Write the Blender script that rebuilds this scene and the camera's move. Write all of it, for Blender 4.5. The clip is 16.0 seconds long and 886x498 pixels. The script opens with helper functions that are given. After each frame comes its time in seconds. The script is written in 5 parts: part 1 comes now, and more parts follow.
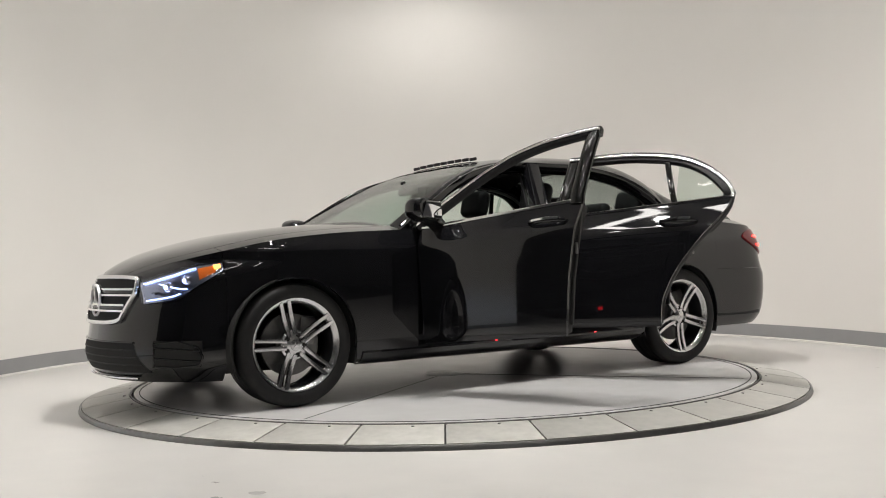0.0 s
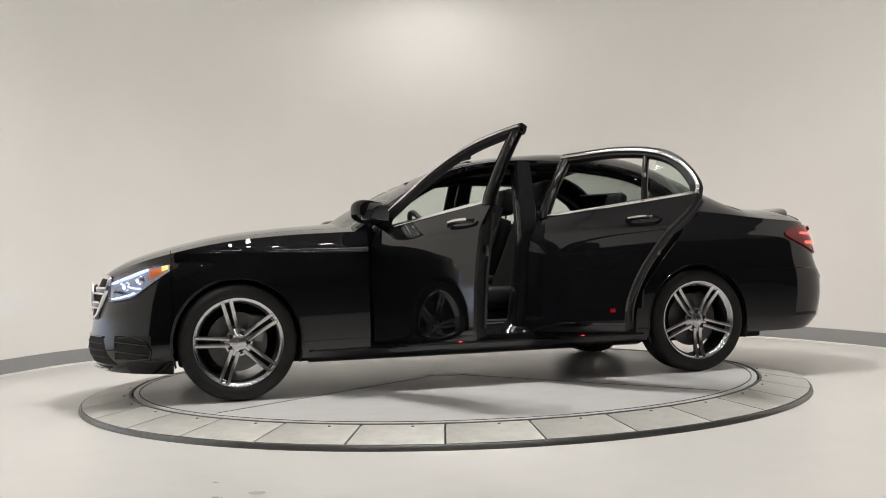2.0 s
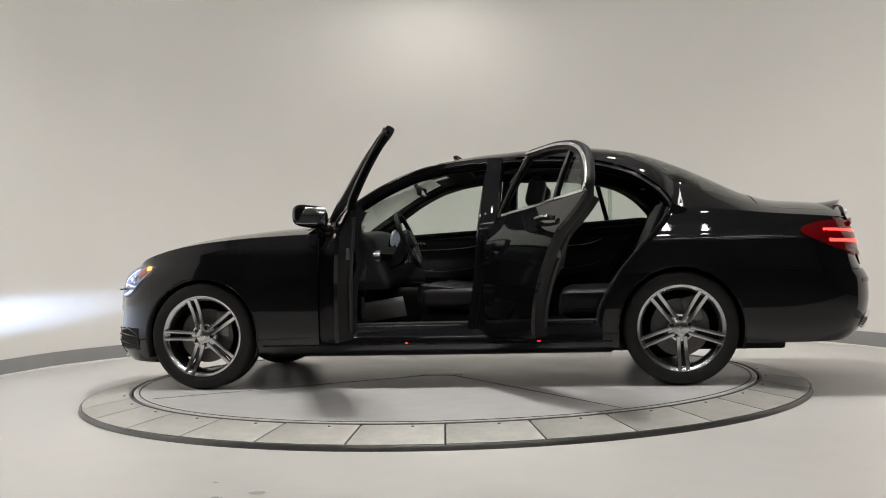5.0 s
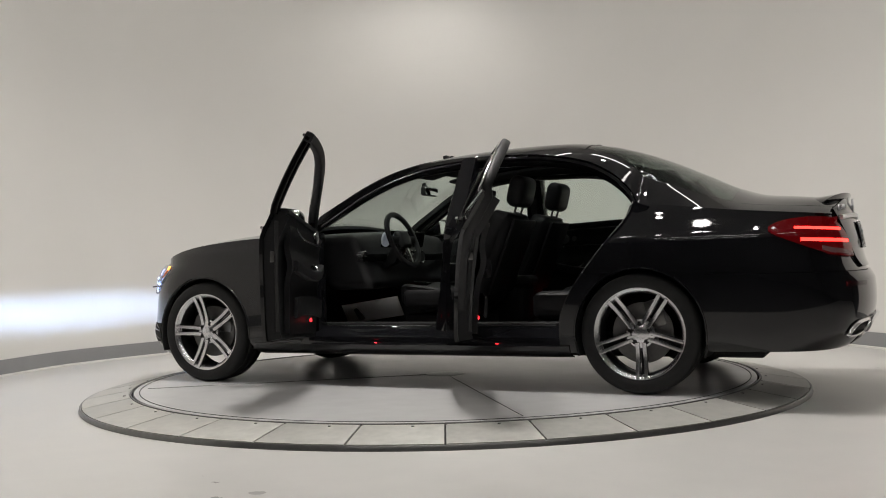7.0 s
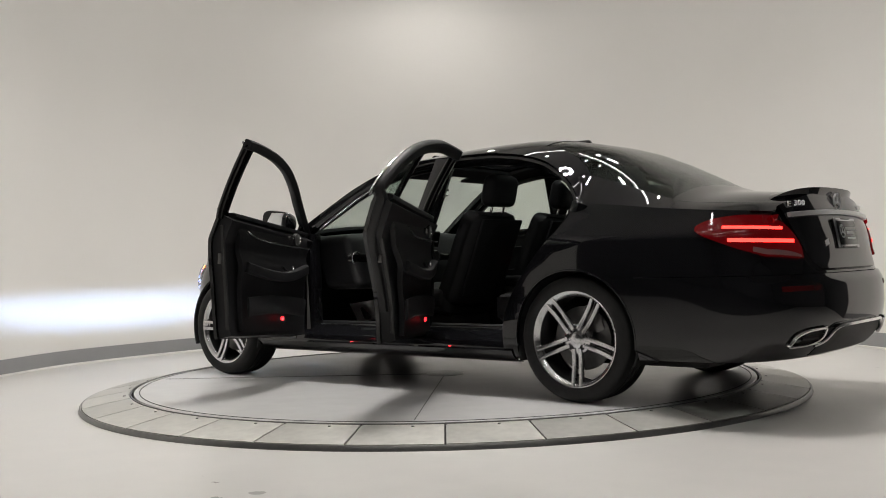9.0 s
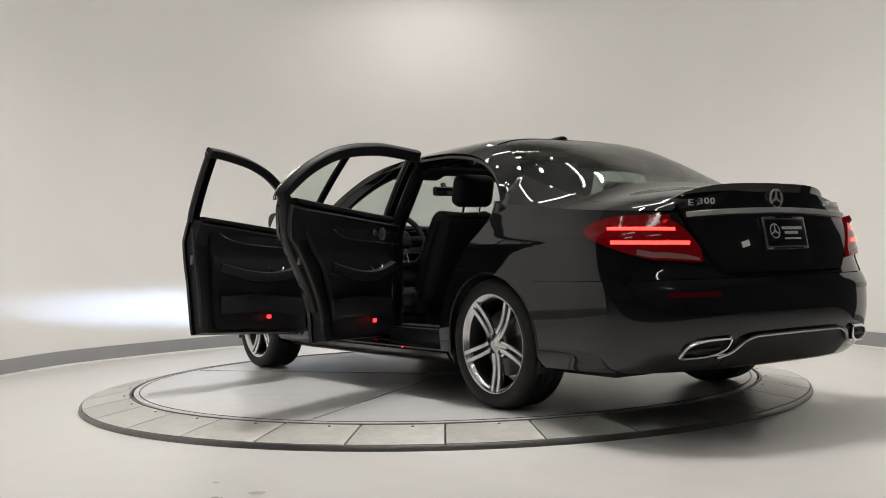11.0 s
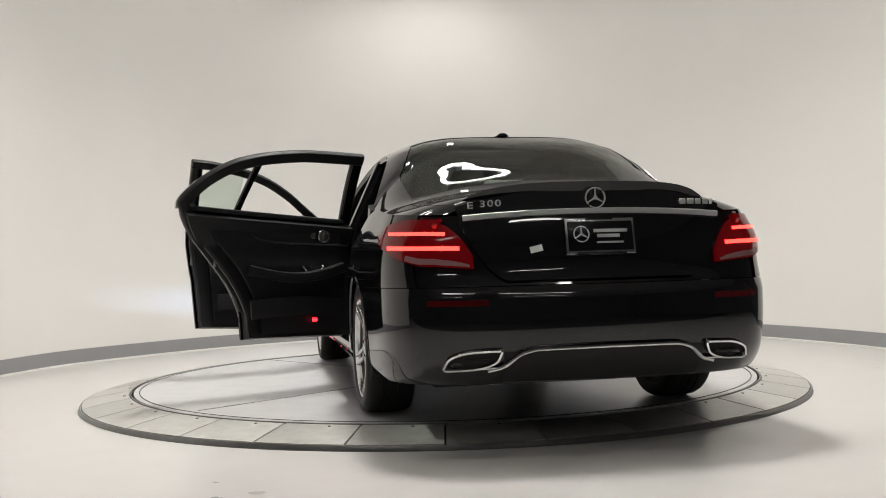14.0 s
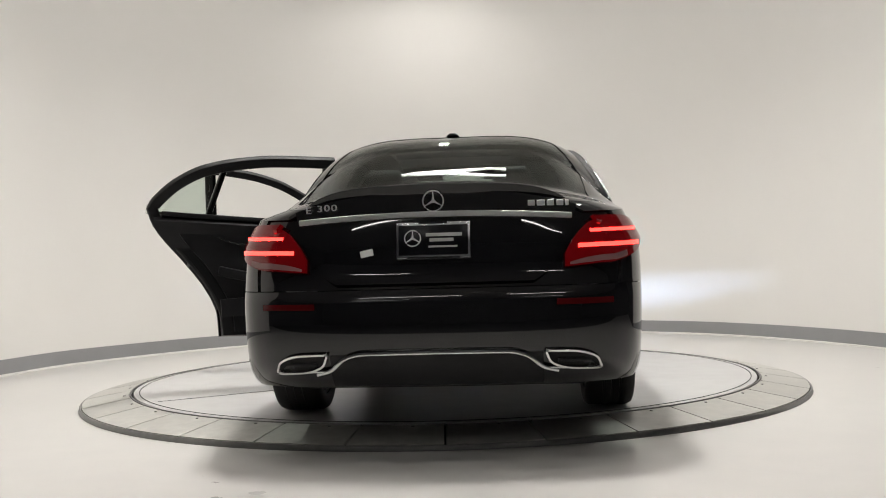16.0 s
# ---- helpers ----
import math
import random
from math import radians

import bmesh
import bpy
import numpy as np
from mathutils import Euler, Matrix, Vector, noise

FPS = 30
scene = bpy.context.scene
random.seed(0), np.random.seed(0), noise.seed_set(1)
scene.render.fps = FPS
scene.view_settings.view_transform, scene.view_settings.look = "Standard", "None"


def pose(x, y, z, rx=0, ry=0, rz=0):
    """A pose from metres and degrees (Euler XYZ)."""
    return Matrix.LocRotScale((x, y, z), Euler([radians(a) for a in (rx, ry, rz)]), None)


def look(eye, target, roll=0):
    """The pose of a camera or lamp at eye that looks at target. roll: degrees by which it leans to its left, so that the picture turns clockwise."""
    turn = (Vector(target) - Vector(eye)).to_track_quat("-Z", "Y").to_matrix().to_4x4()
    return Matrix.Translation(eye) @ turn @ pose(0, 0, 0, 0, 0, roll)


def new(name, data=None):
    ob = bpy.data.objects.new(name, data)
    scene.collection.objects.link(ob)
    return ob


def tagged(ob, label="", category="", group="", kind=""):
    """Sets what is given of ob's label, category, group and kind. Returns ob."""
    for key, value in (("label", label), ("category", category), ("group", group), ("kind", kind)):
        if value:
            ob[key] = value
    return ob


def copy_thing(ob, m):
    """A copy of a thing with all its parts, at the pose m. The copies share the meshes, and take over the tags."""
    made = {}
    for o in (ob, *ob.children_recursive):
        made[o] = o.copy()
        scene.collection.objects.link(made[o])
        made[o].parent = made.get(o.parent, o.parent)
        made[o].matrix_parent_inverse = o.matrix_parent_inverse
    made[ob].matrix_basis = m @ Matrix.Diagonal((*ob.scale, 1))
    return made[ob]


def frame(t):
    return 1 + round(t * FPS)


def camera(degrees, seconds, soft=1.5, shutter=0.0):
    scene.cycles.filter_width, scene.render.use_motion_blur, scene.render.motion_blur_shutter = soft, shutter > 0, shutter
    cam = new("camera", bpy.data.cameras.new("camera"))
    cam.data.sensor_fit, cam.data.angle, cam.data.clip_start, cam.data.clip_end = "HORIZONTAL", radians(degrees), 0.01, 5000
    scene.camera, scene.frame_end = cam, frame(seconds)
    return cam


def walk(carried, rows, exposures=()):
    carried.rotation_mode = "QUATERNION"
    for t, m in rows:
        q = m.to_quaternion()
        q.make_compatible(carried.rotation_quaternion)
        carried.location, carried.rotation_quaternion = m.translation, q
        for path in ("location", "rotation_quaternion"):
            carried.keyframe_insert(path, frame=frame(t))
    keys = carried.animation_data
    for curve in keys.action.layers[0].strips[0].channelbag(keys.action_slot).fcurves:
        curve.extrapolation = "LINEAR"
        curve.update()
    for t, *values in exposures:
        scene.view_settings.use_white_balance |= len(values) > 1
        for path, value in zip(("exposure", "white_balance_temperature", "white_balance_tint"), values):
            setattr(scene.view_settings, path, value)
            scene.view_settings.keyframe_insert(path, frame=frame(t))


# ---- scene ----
# camera: on a stand outside the curved bay, still
LEAN = 1.627
cam = camera(48.28, 16.0, soft=1.0)
EYE = (0.0, -6.727, 0.764)
STILL = look(EYE, (EYE[0] + 0.00134 * 10, EYE[1] + 10, EYE[2] + 0.01243 * 10), -LEAN)
walk(cam, [(0.0, STILL), (16.0, STILL)], exposures=[(0.0, -0.12), (2.5, -0.12), (4.0, -0.22), (6.5, -0.47), (7.5, -0.48), (9.0, -0.36), (11.5, -0.20), (13.0, -0.10), (16.0, -0.07)])

# ---- world and light ----
world = bpy.data.worlds.new("world")
scene.world = world
world.use_nodes = True
world.node_tree.nodes["Background"].inputs[0].default_value = (0.8, 0.85, 0.9, 1)
world.node_tree.nodes["Background"].inputs[1].default_value = 0.0

def spot_lamp(at, target, power, size, angle, blend=0.6, colour=(1.0, 0.96, 0.92)):
    data = bpy.data.lights.new("spot_lamp", "SPOT")
    data.energy, data.shadow_soft_size, data.spot_size, data.spot_blend, data.color = power, size, radians(angle), blend, colour
    ob = new("spot_lamp", data)
    ob.matrix_world = look(at, target)
    return ob

# ---- materials ----
def mat(name, colour, rough=0.5, metal=0.0, coat=0.0, vary=0.0, scale=8.0, bump=0.0, glow=None, power=0.0, rough_vary=0.0, spec=0.5, specks=0.0, per_piece=0.0):
    m = bpy.data.materials.new(name)
    m.use_nodes = True
    nt = m.node_tree
    b = nt.nodes["Principled BSDF"]
    b.inputs["Base Color"].default_value = (*colour, 1)
    b.inputs["Roughness"].default_value = rough
    b.inputs["Metallic"].default_value = metal
    b.inputs["Coat Weight"].default_value = coat
    b.inputs["Coat Roughness"].default_value = 0.03
    b.inputs["Specular IOR Level"].default_value = spec
    if glow:
        b.inputs["Emission Color"].default_value = (*glow, 1)
        b.inputs["Emission Strength"].default_value = power
    if vary or bump or rough_vary:
        tc = nt.nodes.new("ShaderNodeTexCoord")
        n1 = nt.nodes.new("ShaderNodeTexNoise")
        n1.inputs["Scale"].default_value, n1.inputs["Detail"].default_value = scale, 8
        n2 = nt.nodes.new("ShaderNodeTexNoise")
        n2.inputs["Scale"].default_value, n2.inputs["Detail"].default_value = scale / 7, 4
        nt.links.new(tc.outputs["Object"], n1.inputs["Vector"])
        nt.links.new(tc.outputs["Object"], n2.inputs["Vector"])
        add = nt.nodes.new("ShaderNodeMath")
        add.operation = "ADD"
        nt.links.new(n1.outputs["Fac"], add.inputs[0])
        nt.links.new(n2.outputs["Fac"], add.inputs[1])
        if vary:
            ramp = nt.nodes.new("ShaderNodeMapRange")
            ramp.inputs[1].default_value, ramp.inputs[2].default_value = 0.6, 1.4
            ramp.inputs[3].default_value, ramp.inputs[4].default_value = 1 - vary, 1 + vary
            nt.links.new(add.outputs[0], ramp.inputs[0])
            mul = nt.nodes.new("ShaderNodeVectorMath")
            mul.operation = "SCALE"
            mul.inputs[0].default_value = colour
            nt.links.new(ramp.outputs[0], mul.inputs["Scale"])
            last = mul.outputs[0]
            if specks:
                n3 = nt.nodes.new("ShaderNodeTexNoise")
                n3.inputs["Scale"].default_value, n3.inputs["Detail"].default_value = 75.0, 2
                nt.links.new(tc.outputs["Object"], n3.inputs["Vector"])
                cut = nt.nodes.new("ShaderNodeMapRange")
                cut.inputs[1].default_value, cut.inputs[2].default_value = 0.74, 0.80
                cut.inputs[3].default_value, cut.inputs[4].default_value = 1.0, 1.0 - specks
                nt.links.new(n3.outputs["Fac"], cut.inputs[0])
                m2 = nt.nodes.new("ShaderNodeVectorMath")
                m2.operation = "SCALE"
                nt.links.new(last, m2.inputs[0])
                nt.links.new(cut.outputs[0], m2.inputs["Scale"])
                last = m2.outputs[0]
            if per_piece:
                oi = nt.nodes.new("ShaderNodeObjectInfo")
                pr = nt.nodes.new("ShaderNodeMapRange")
                pr.inputs[3].default_value, pr.inputs[4].default_value = 1 - per_piece, 1 + per_piece
                nt.links.new(oi.outputs["Random"], pr.inputs[0])
                m3 = nt.nodes.new("ShaderNodeVectorMath")
                m3.operation = "SCALE"
                nt.links.new(last, m3.inputs[0])
                nt.links.new(pr.outputs[0], m3.inputs["Scale"])
                last = m3.outputs[0]
            nt.links.new(last, b.inputs["Base Color"])
        if rough_vary:
            rr = nt.nodes.new("ShaderNodeMapRange")
            rr.inputs[1].default_value, rr.inputs[2].default_value = 0.6, 1.4
            rr.inputs[3].default_value, rr.inputs[4].default_value = rough - rough_vary, rough + rough_vary
            nt.links.new(add.outputs[0], rr.inputs[0])
            nt.links.new(rr.outputs[0], b.inputs["Roughness"])
        if bump:
            bp = nt.nodes.new("ShaderNodeBump")
            bp.inputs["Strength"].default_value, bp.inputs["Distance"].default_value = bump, 0.004
            nt.links.new(n1.outputs["Fac"], bp.inputs["Height"])
            nt.links.new(bp.outputs[0], b.inputs["Normal"])
    return m

def glass(name, tint, rough=0.0, gloss=0.03):
    """Thin sheet glass: clear with a reflection that grows at grazing angles."""
    m = bpy.data.materials.new(name)
    m.use_nodes = True
    nt = m.node_tree
    nt.nodes.clear()
    out = nt.nodes.new("ShaderNodeOutputMaterial")
    mix = nt.nodes.new("ShaderNodeMixShader")
    tr = nt.nodes.new("ShaderNodeBsdfTransparent")
    gl = nt.nodes.new("ShaderNodeBsdfGlossy")
    lw = nt.nodes.new("ShaderNodeLayerWeight")
    lw.inputs["Blend"].default_value = 0.5
    p5 = nt.nodes.new("ShaderNodeMath")
    p5.operation = "POWER"
    p5.inputs[1].default_value = 5.0
    fr = nt.nodes.new("ShaderNodeMapRange")
    fr.inputs[3].default_value, fr.inputs[4].default_value = gloss, 0.9
    nt.links.new(lw.outputs["Facing"], p5.inputs[0])
    nt.links.new(p5.outputs[0], fr.inputs[0])
    tr.inputs[0].default_value = (*tint, 1)
    gl.inputs["Roughness"].default_value = rough
    nt.links.new(fr.outputs[0], mix.inputs[0])
    nt.links.new(tr.outputs[0], mix.inputs[1])
    nt.links.new(gl.outputs[0], mix.inputs[2])
    nt.links.new(mix.outputs[0], out.inputs[0])
    return m

PAINT = mat("black_paint", (0.0065, 0.0066, 0.0078), 0.03, 0, 0.0, spec=0.55)
GLOSS = mat("gloss_black_trim", (0.004, 0.004, 0.004), 0.08, 0, 0.0, spec=0.4)
RUBBER = mat("black_rubber", (0.019, 0.019, 0.019), 0.6, vary=0.25, scale=30, bump=0.2)
TYRE = mat("tyre_rubber", (0.012, 0.012, 0.012), 0.6, spec=0.3, vary=0.3, scale=25, bump=0.25)
PLASTIC = mat("black_plastic", (0.013, 0.013, 0.014), 0.5, spec=0.25, vary=0.2, scale=120, bump=0.15)
CHROME = mat("chrome", (0.80, 0.80, 0.80), 0.12, 1.0)
BADGE = mat("bright_badge", (0.78, 0.78, 0.79), 0.38, 0.85)
SATIN = mat("satin_aluminium", (0.62, 0.62, 0.63), 0.22, 1.0, vary=0.08, scale=60)
WHEEL_FACE = mat("machined_alloy", (0.62, 0.62, 0.63), 0.24, 1.0, vary=0.06, scale=90)
WHEEL_DARK = mat("grey_painted_alloy", (0.030, 0.030, 0.032), 0.35, 0.3, vary=0.1, scale=30)
STEEL = mat("brake_steel", (0.20, 0.195, 0.19), 0.4, 1.0, vary=0.2, scale=40)
LEATHER = mat("black_leather", (0.012, 0.012, 0.013), 0.5, spec=0.22, vary=0.2, scale=150, bump=0.35)
CARPET = mat("black_carpet", (0.014, 0.014, 0.014), 0.95, spec=0.1, vary=0.3, scale=200, bump=0.6)
LINER = mat("dark_headliner", (0.016, 0.016, 0.0165), 0.9, spec=0.1, vary=0.2, scale=150)
GLASS = glass("side_glass", (0.86, 0.91, 0.88))
SCREEN = glass("windscreen_glass", (0.84, 0.89, 0.865))
DARKGLASS = glass("rear_glass", (0.66, 0.70, 0.68))
ROOFGLASS = glass("roof_glass", (0.46, 0.48, 0.48), gloss=0.04)
LENS = glass("lamp_lens", (0.95, 0.96, 1.0))
REDLENS = mat("red_lens", (0.045, 0.001, 0.002), 0.08, spec=0.5, glow=(1.0, 0.01, 0.02), power=0.06)
REDGLOW = mat("red_tail_led", (0.8, 0.02, 0.02), 0.3, glow=(1.0, 0.016, 0.012), power=13.0)
REDREF = mat("red_reflector", (0.06, 0.002, 0.003), 0.2, spec=0.4)
DOORRED = mat("red_door_lamp", (0.8, 0.02, 0.02), 0.3, glow=(1.0, 0.02, 0.03), power=5.0)
AMBER = mat("amber_reflector", (0.75, 0.16, 0.02), 0.15, 0, 0.8)
AMBERGLOW = mat("amber_lamp", (0.9, 0.35, 0.05), 0.3, glow=(1.0, 0.35, 0.05), power=6.0)
LED = mat("led_white", (0.9, 0.95, 1), 0.3, glow=(0.38, 0.52, 1.0), power=6.0)
BEAM = mat("led_projector", (0.9, 0.95, 1), 0.3, glow=(0.50, 0.68, 1.0), power=120000.0)
GRILLE = mat("speaker_mesh", (0.10, 0.10, 0.10), 0.45, 0.7, vary=0.3, scale=220, bump=0.3)
MIRROR = mat("mirror_glass", (0.85, 0.87, 0.88), 0.02, 1.0)
PAPER = mat("white_paper", (0.75, 0.75, 0.73), 0.8, vary=0.05, scale=20)
INK = mat("grey_ink", (0.2, 0.2, 0.2), 0.7)
PLATE_BLACK = mat("black_plate", (0.006, 0.006, 0.008), 0.18, spec=0.3)
PLATE_GREY = mat("grey_lettering", (0.45, 0.45, 0.45), 0.4)
WALL = mat("warm_white_wall_paint", (0.74, 0.725, 0.695), 0.55, vary=0.025, scale=1.2, bump=0.05)
CEIL = mat("ceiling_paint", (0.55, 0.54, 0.51), 0.8, vary=0.03, scale=1.0)
BASE = mat("grey_vinyl_baseboard", (0.25, 0.25, 0.255), 0.45, vary=0.06, scale=6)
# unseen hall walls: the dark colour stands in for dim light there
HALL = mat("unlit_hall_wall", (0.16, 0.16, 0.165), 0.6, vary=0.05, scale=1.5)
# unseen hall floor: dark colour in place of an unlit surface
HALLFLOOR = mat("unlit_hall_floor", (0.06, 0.06, 0.062), 0.6, vary=0.1, scale=4.0)
FLOOR = mat("sealed_concrete", (0.56, 0.548, 0.528), 0.34, vary=0.10, scale=5.0, bump=0.04, rough_vary=0.08, specks=0.22)
DISC = mat("turntable_disc_paint", (0.48, 0.476, 0.474), 0.27, vary=0.06, scale=6.0, specks=0.15)
PLATES = mat("ring_plate_steel", (0.41, 0.405, 0.378), 0.38, 0.1, vary=0.30, scale=16.0, bump=0.2, rough_vary=0.14, specks=0.5, per_piece=0.14)
EDGE = mat("steel_edging", (0.20, 0.20, 0.195), 0.35, 0.8, vary=0.15, scale=20)
# near-black: joints and linings, and sheets that stand for shade in openings
PIT = mat("dark_lining_and_shade", (0.016, 0.016, 0.016), 0.9)
LIGHT = mat("lamp_face", (1, 1, 1), 0.5, glow=(1.0, 0.96, 0.92), power=115.0)
DIMLIGHT = mat("lamp_face_dim", (1, 1, 1), 0.5, glow=(1.0, 0.96, 0.92), power=60.0)
BRAKE = mat("brake_disc_iron", (0.14, 0.138, 0.135), 0.45, 1.0, vary=0.2, scale=40)
BARLAMP = mat("light_bar_face", (1, 1, 1), 0.5, glow=(1.0, 0.97, 0.93), power=20.0)
TUBE = mat("strip_lamp_face", (1, 1, 1), 0.5, glow=(1.0, 0.97, 0.93), power=26.0)
FITTING = mat("white_fitting", (0.7, 0.7, 0.7), 0.4)

# ---- mesh helpers ----
def link_mesh(name, verts, faces, material, parent=None, label="", sharp=38):
    me = bpy.data.meshes.new(name)
    me.from_pydata([tuple(map(float, v)) for v in verts], [], faces)
    me.materials.append(material)
    me.polygons.foreach_set("use_smooth", [True] * len(me.polygons))
    me.set_sharp_from_angle(angle=radians(sharp))
    ob = new(name, me)
    if parent:
        ob.parent = parent
    if label:
        ob["label"] = label
    return ob

def part(name, bm, material, parent=None, label="", sharp=38):
    me = bpy.data.meshes.new(name)
    bm.to_mesh(me)
    bm.free()
    me.materials.append(material)
    me.polygons.foreach_set("use_smooth", [True] * len(me.polygons))
    me.set_sharp_from_angle(angle=radians(sharp))
    ob = new(name, me)
    if parent:
        ob.parent = parent
    if label:
        ob["label"] = label
    return ob

def curve(knots):
    """A smooth monotone curve through (x, y) knots, in order of x."""
    k = sorted(knots)
    xs, ys = np.array([a for a, _ in k], float), np.array([b for _, b in k], float)
    h, s = np.diff(xs), np.diff(ys) / np.diff(xs)
    t = np.zeros(len(xs))
    t[0], t[-1] = s[0], s[-1]
    for i in range(1, len(xs) - 1):
        if s[i - 1] * s[i] > 0:
            w1, w2 = 2 * h[i] + h[i - 1], h[i] + 2 * h[i - 1]
            t[i] = (w1 + w2) / (w1 / s[i - 1] + w2 / s[i])
    def f(x):
        x = np.clip(np.asarray(x, float), xs[0], xs[-1])
        i = np.clip(np.searchsorted(xs, x) - 1, 0, len(h) - 1)
        u = (x - xs[i]) / h[i]
        return ((1 + 2 * u) * (1 - u) ** 2 * ys[i] + u * (1 - u) ** 2 * h[i] * t[i]
                + u * u * (3 - 2 * u) * ys[i + 1] + u * u * (u - 1) * h[i] * t[i + 1])
    return f

def shell(P, thick, ref=(0, 0, 0.6), lift=0.0):
    """Vertices and faces of a sheet of that thickness over a grid of points, its front away from ref."""
    P = np.asarray(P, float)
    n, m = P.shape[:2]
    N = np.cross(np.gradient(P, axis=0), np.gradient(P, axis=1))
    N /= np.linalg.norm(N, axis=2, keepdims=True) + 1e-12
    flip = np.sum(N * (P - np.array(ref))) < 0
    if flip:
        N = -N
    outer, inner = P + N * lift, P + N * (lift - thick)
    verts = np.concatenate([outer.reshape(-1, 3), inner.reshape(-1, 3)])
    k = n * m
    faces = []
    def quad(a, b, c, e):
        faces.append((a, b, c, e) if not flip else (e, c, b, a))
    for i in range(n - 1):
        for j in range(m - 1):
            a = i * m + j
            quad(a, a + m, a + m + 1, a + 1)
            quad(k + a + 1, k + a + m + 1, k + a + m, k + a)
    for i in range(n - 1):
        a, b = i * m, i * m + m - 1
        quad(a, k + a, k + a + m, a + m)
        quad(b, b + m, k + b + m, k + b)
    for j in range(m - 1):
        a, b = j, (n - 1) * m + j
        quad(a, a + 1, k + a + 1, k + a)
        quad(b, k + b, k + b + 1, b + 1)
    return verts, faces

def sheet(name, P, thick, material, parent=None, label="", ref=(0, 0, 0.6), lift=0.0, at=(0, 0, 0), sharp=30):
    v, f = shell(P, thick, ref, lift)
    return link_mesh(name, v - np.array(at), f, material, parent, label, sharp)

def sweep(name, path, width, depth, material, parent=None, label="", side=None, closed=False, at=(0, 0, 0), sharp=50, data_only=False):
    """A bar with rounded corners along a path. side: the way of its width; depth goes across."""
    p = np.asarray(path, float)
    n = len(p)
    if closed:
        tan = np.roll(p, -1, 0) - np.roll(p, 1, 0)
    else:
        tan = np.gradient(p, axis=0)
    tan /= np.linalg.norm(tan, axis=1, keepdims=True)
    s = np.broadcast_to(np.asarray(side if side is not None else (0, 0, 1), float), p.shape)
    s = s - tan * np.sum(s * tan, 1, keepdims=True)
    s /= np.linalg.norm(s, axis=1, keepdims=True) + 1e-12
    q = np.cross(tan, s)
    wv = np.broadcast_to(np.asarray(width, float), (n,)) / 2
    dv = np.broadcast_to(np.asarray(depth, float), (n,)) / 2
    prof = [(1, 0.5), (0.8, 0.9), (0, 1), (-0.8, 0.9), (-1, 0.5), (-1, -0.5), (-0.8, -0.9), (0, -1), (0.8, -0.9), (1, -0.5)]
    m = len(prof)
    verts = np.concatenate([[p[i] + s[i] * a * wv[i] + q[i] * b * dv[i] for a, b in prof] for i in range(n)])
    faces = []
    for i in range(n if closed else n - 1):
        for j in range(m):
            a, b, c, e = i * m + j, i * m + (j + 1) % m, ((i + 1) % n) * m + (j + 1) % m, ((i + 1) % n) * m + j
            faces.append((a, b, c, e))
    if not closed:
        faces.append(tuple(range(m - 1, -1, -1)))
        faces.append(tuple((n - 1) * m + j for j in range(m)))
    if data_only:
        return verts - np.array(at), faces
    return link_mesh(name, verts - np.array(at), faces, material, parent, label, sharp)

def lathe(profile, steps=64, axis="z", closed=False):
    """Vertices and faces of a turned form: profile of (radius, height)."""
    verts, faces = [], []
    m = len(profile)
    for i in range(steps):
        a = 2 * math.pi * i / steps
        for r, h in profile:
            c, s = r * math.cos(a), r * math.sin(a)
            verts.append({"z": (c, s, h), "y": (c, h, -s), "x": (h, c, s)}[axis])
    for i in range(steps):
        k = (i + 1) % steps
        for j in range(m if closed else m - 1):
            j2 = (j + 1) % m
            faces.append((i * m + j, k * m + j, k * m + j2, i * m + j2))
    return np.array(verts), faces

def block(size, bevel=0.02, seg=3, shape=None):
    """A bmesh of a rounded box round the origin; shape(co) may bend it."""
    bm = bmesh.new()
    bmesh.ops.create_cube(bm, size=1)
    for v in bm.verts:
        v.co = Vector((v.co.x * size[0], v.co.y * size[1], v.co.z * size[2]))
    if shape:
        bmesh.ops.subdivide_edges(bm, edges=bm.edges[:], cuts=5, use_grid_fill=True)
        hard = [e for e in bm.edges if len(e.link_faces) == 2 and e.calc_face_angle(0) > 0.5]
        bmesh.ops.bevel(bm, geom=hard, offset=bevel, segments=seg, affect="EDGES", profile=0.5)
        for v in bm.verts:
            v.co = Vector(shape(v.co))
    else:
        bmesh.ops.bevel(bm, geom=bm.edges[:], offset=bevel, segments=seg, affect="EDGES", profile=0.5)
    return bm

def put(ob, x, y, z, rx=0, ry=0, rz=0):
    ob.matrix_basis = pose(x, y, z, rx, ry, rz)
    return ob

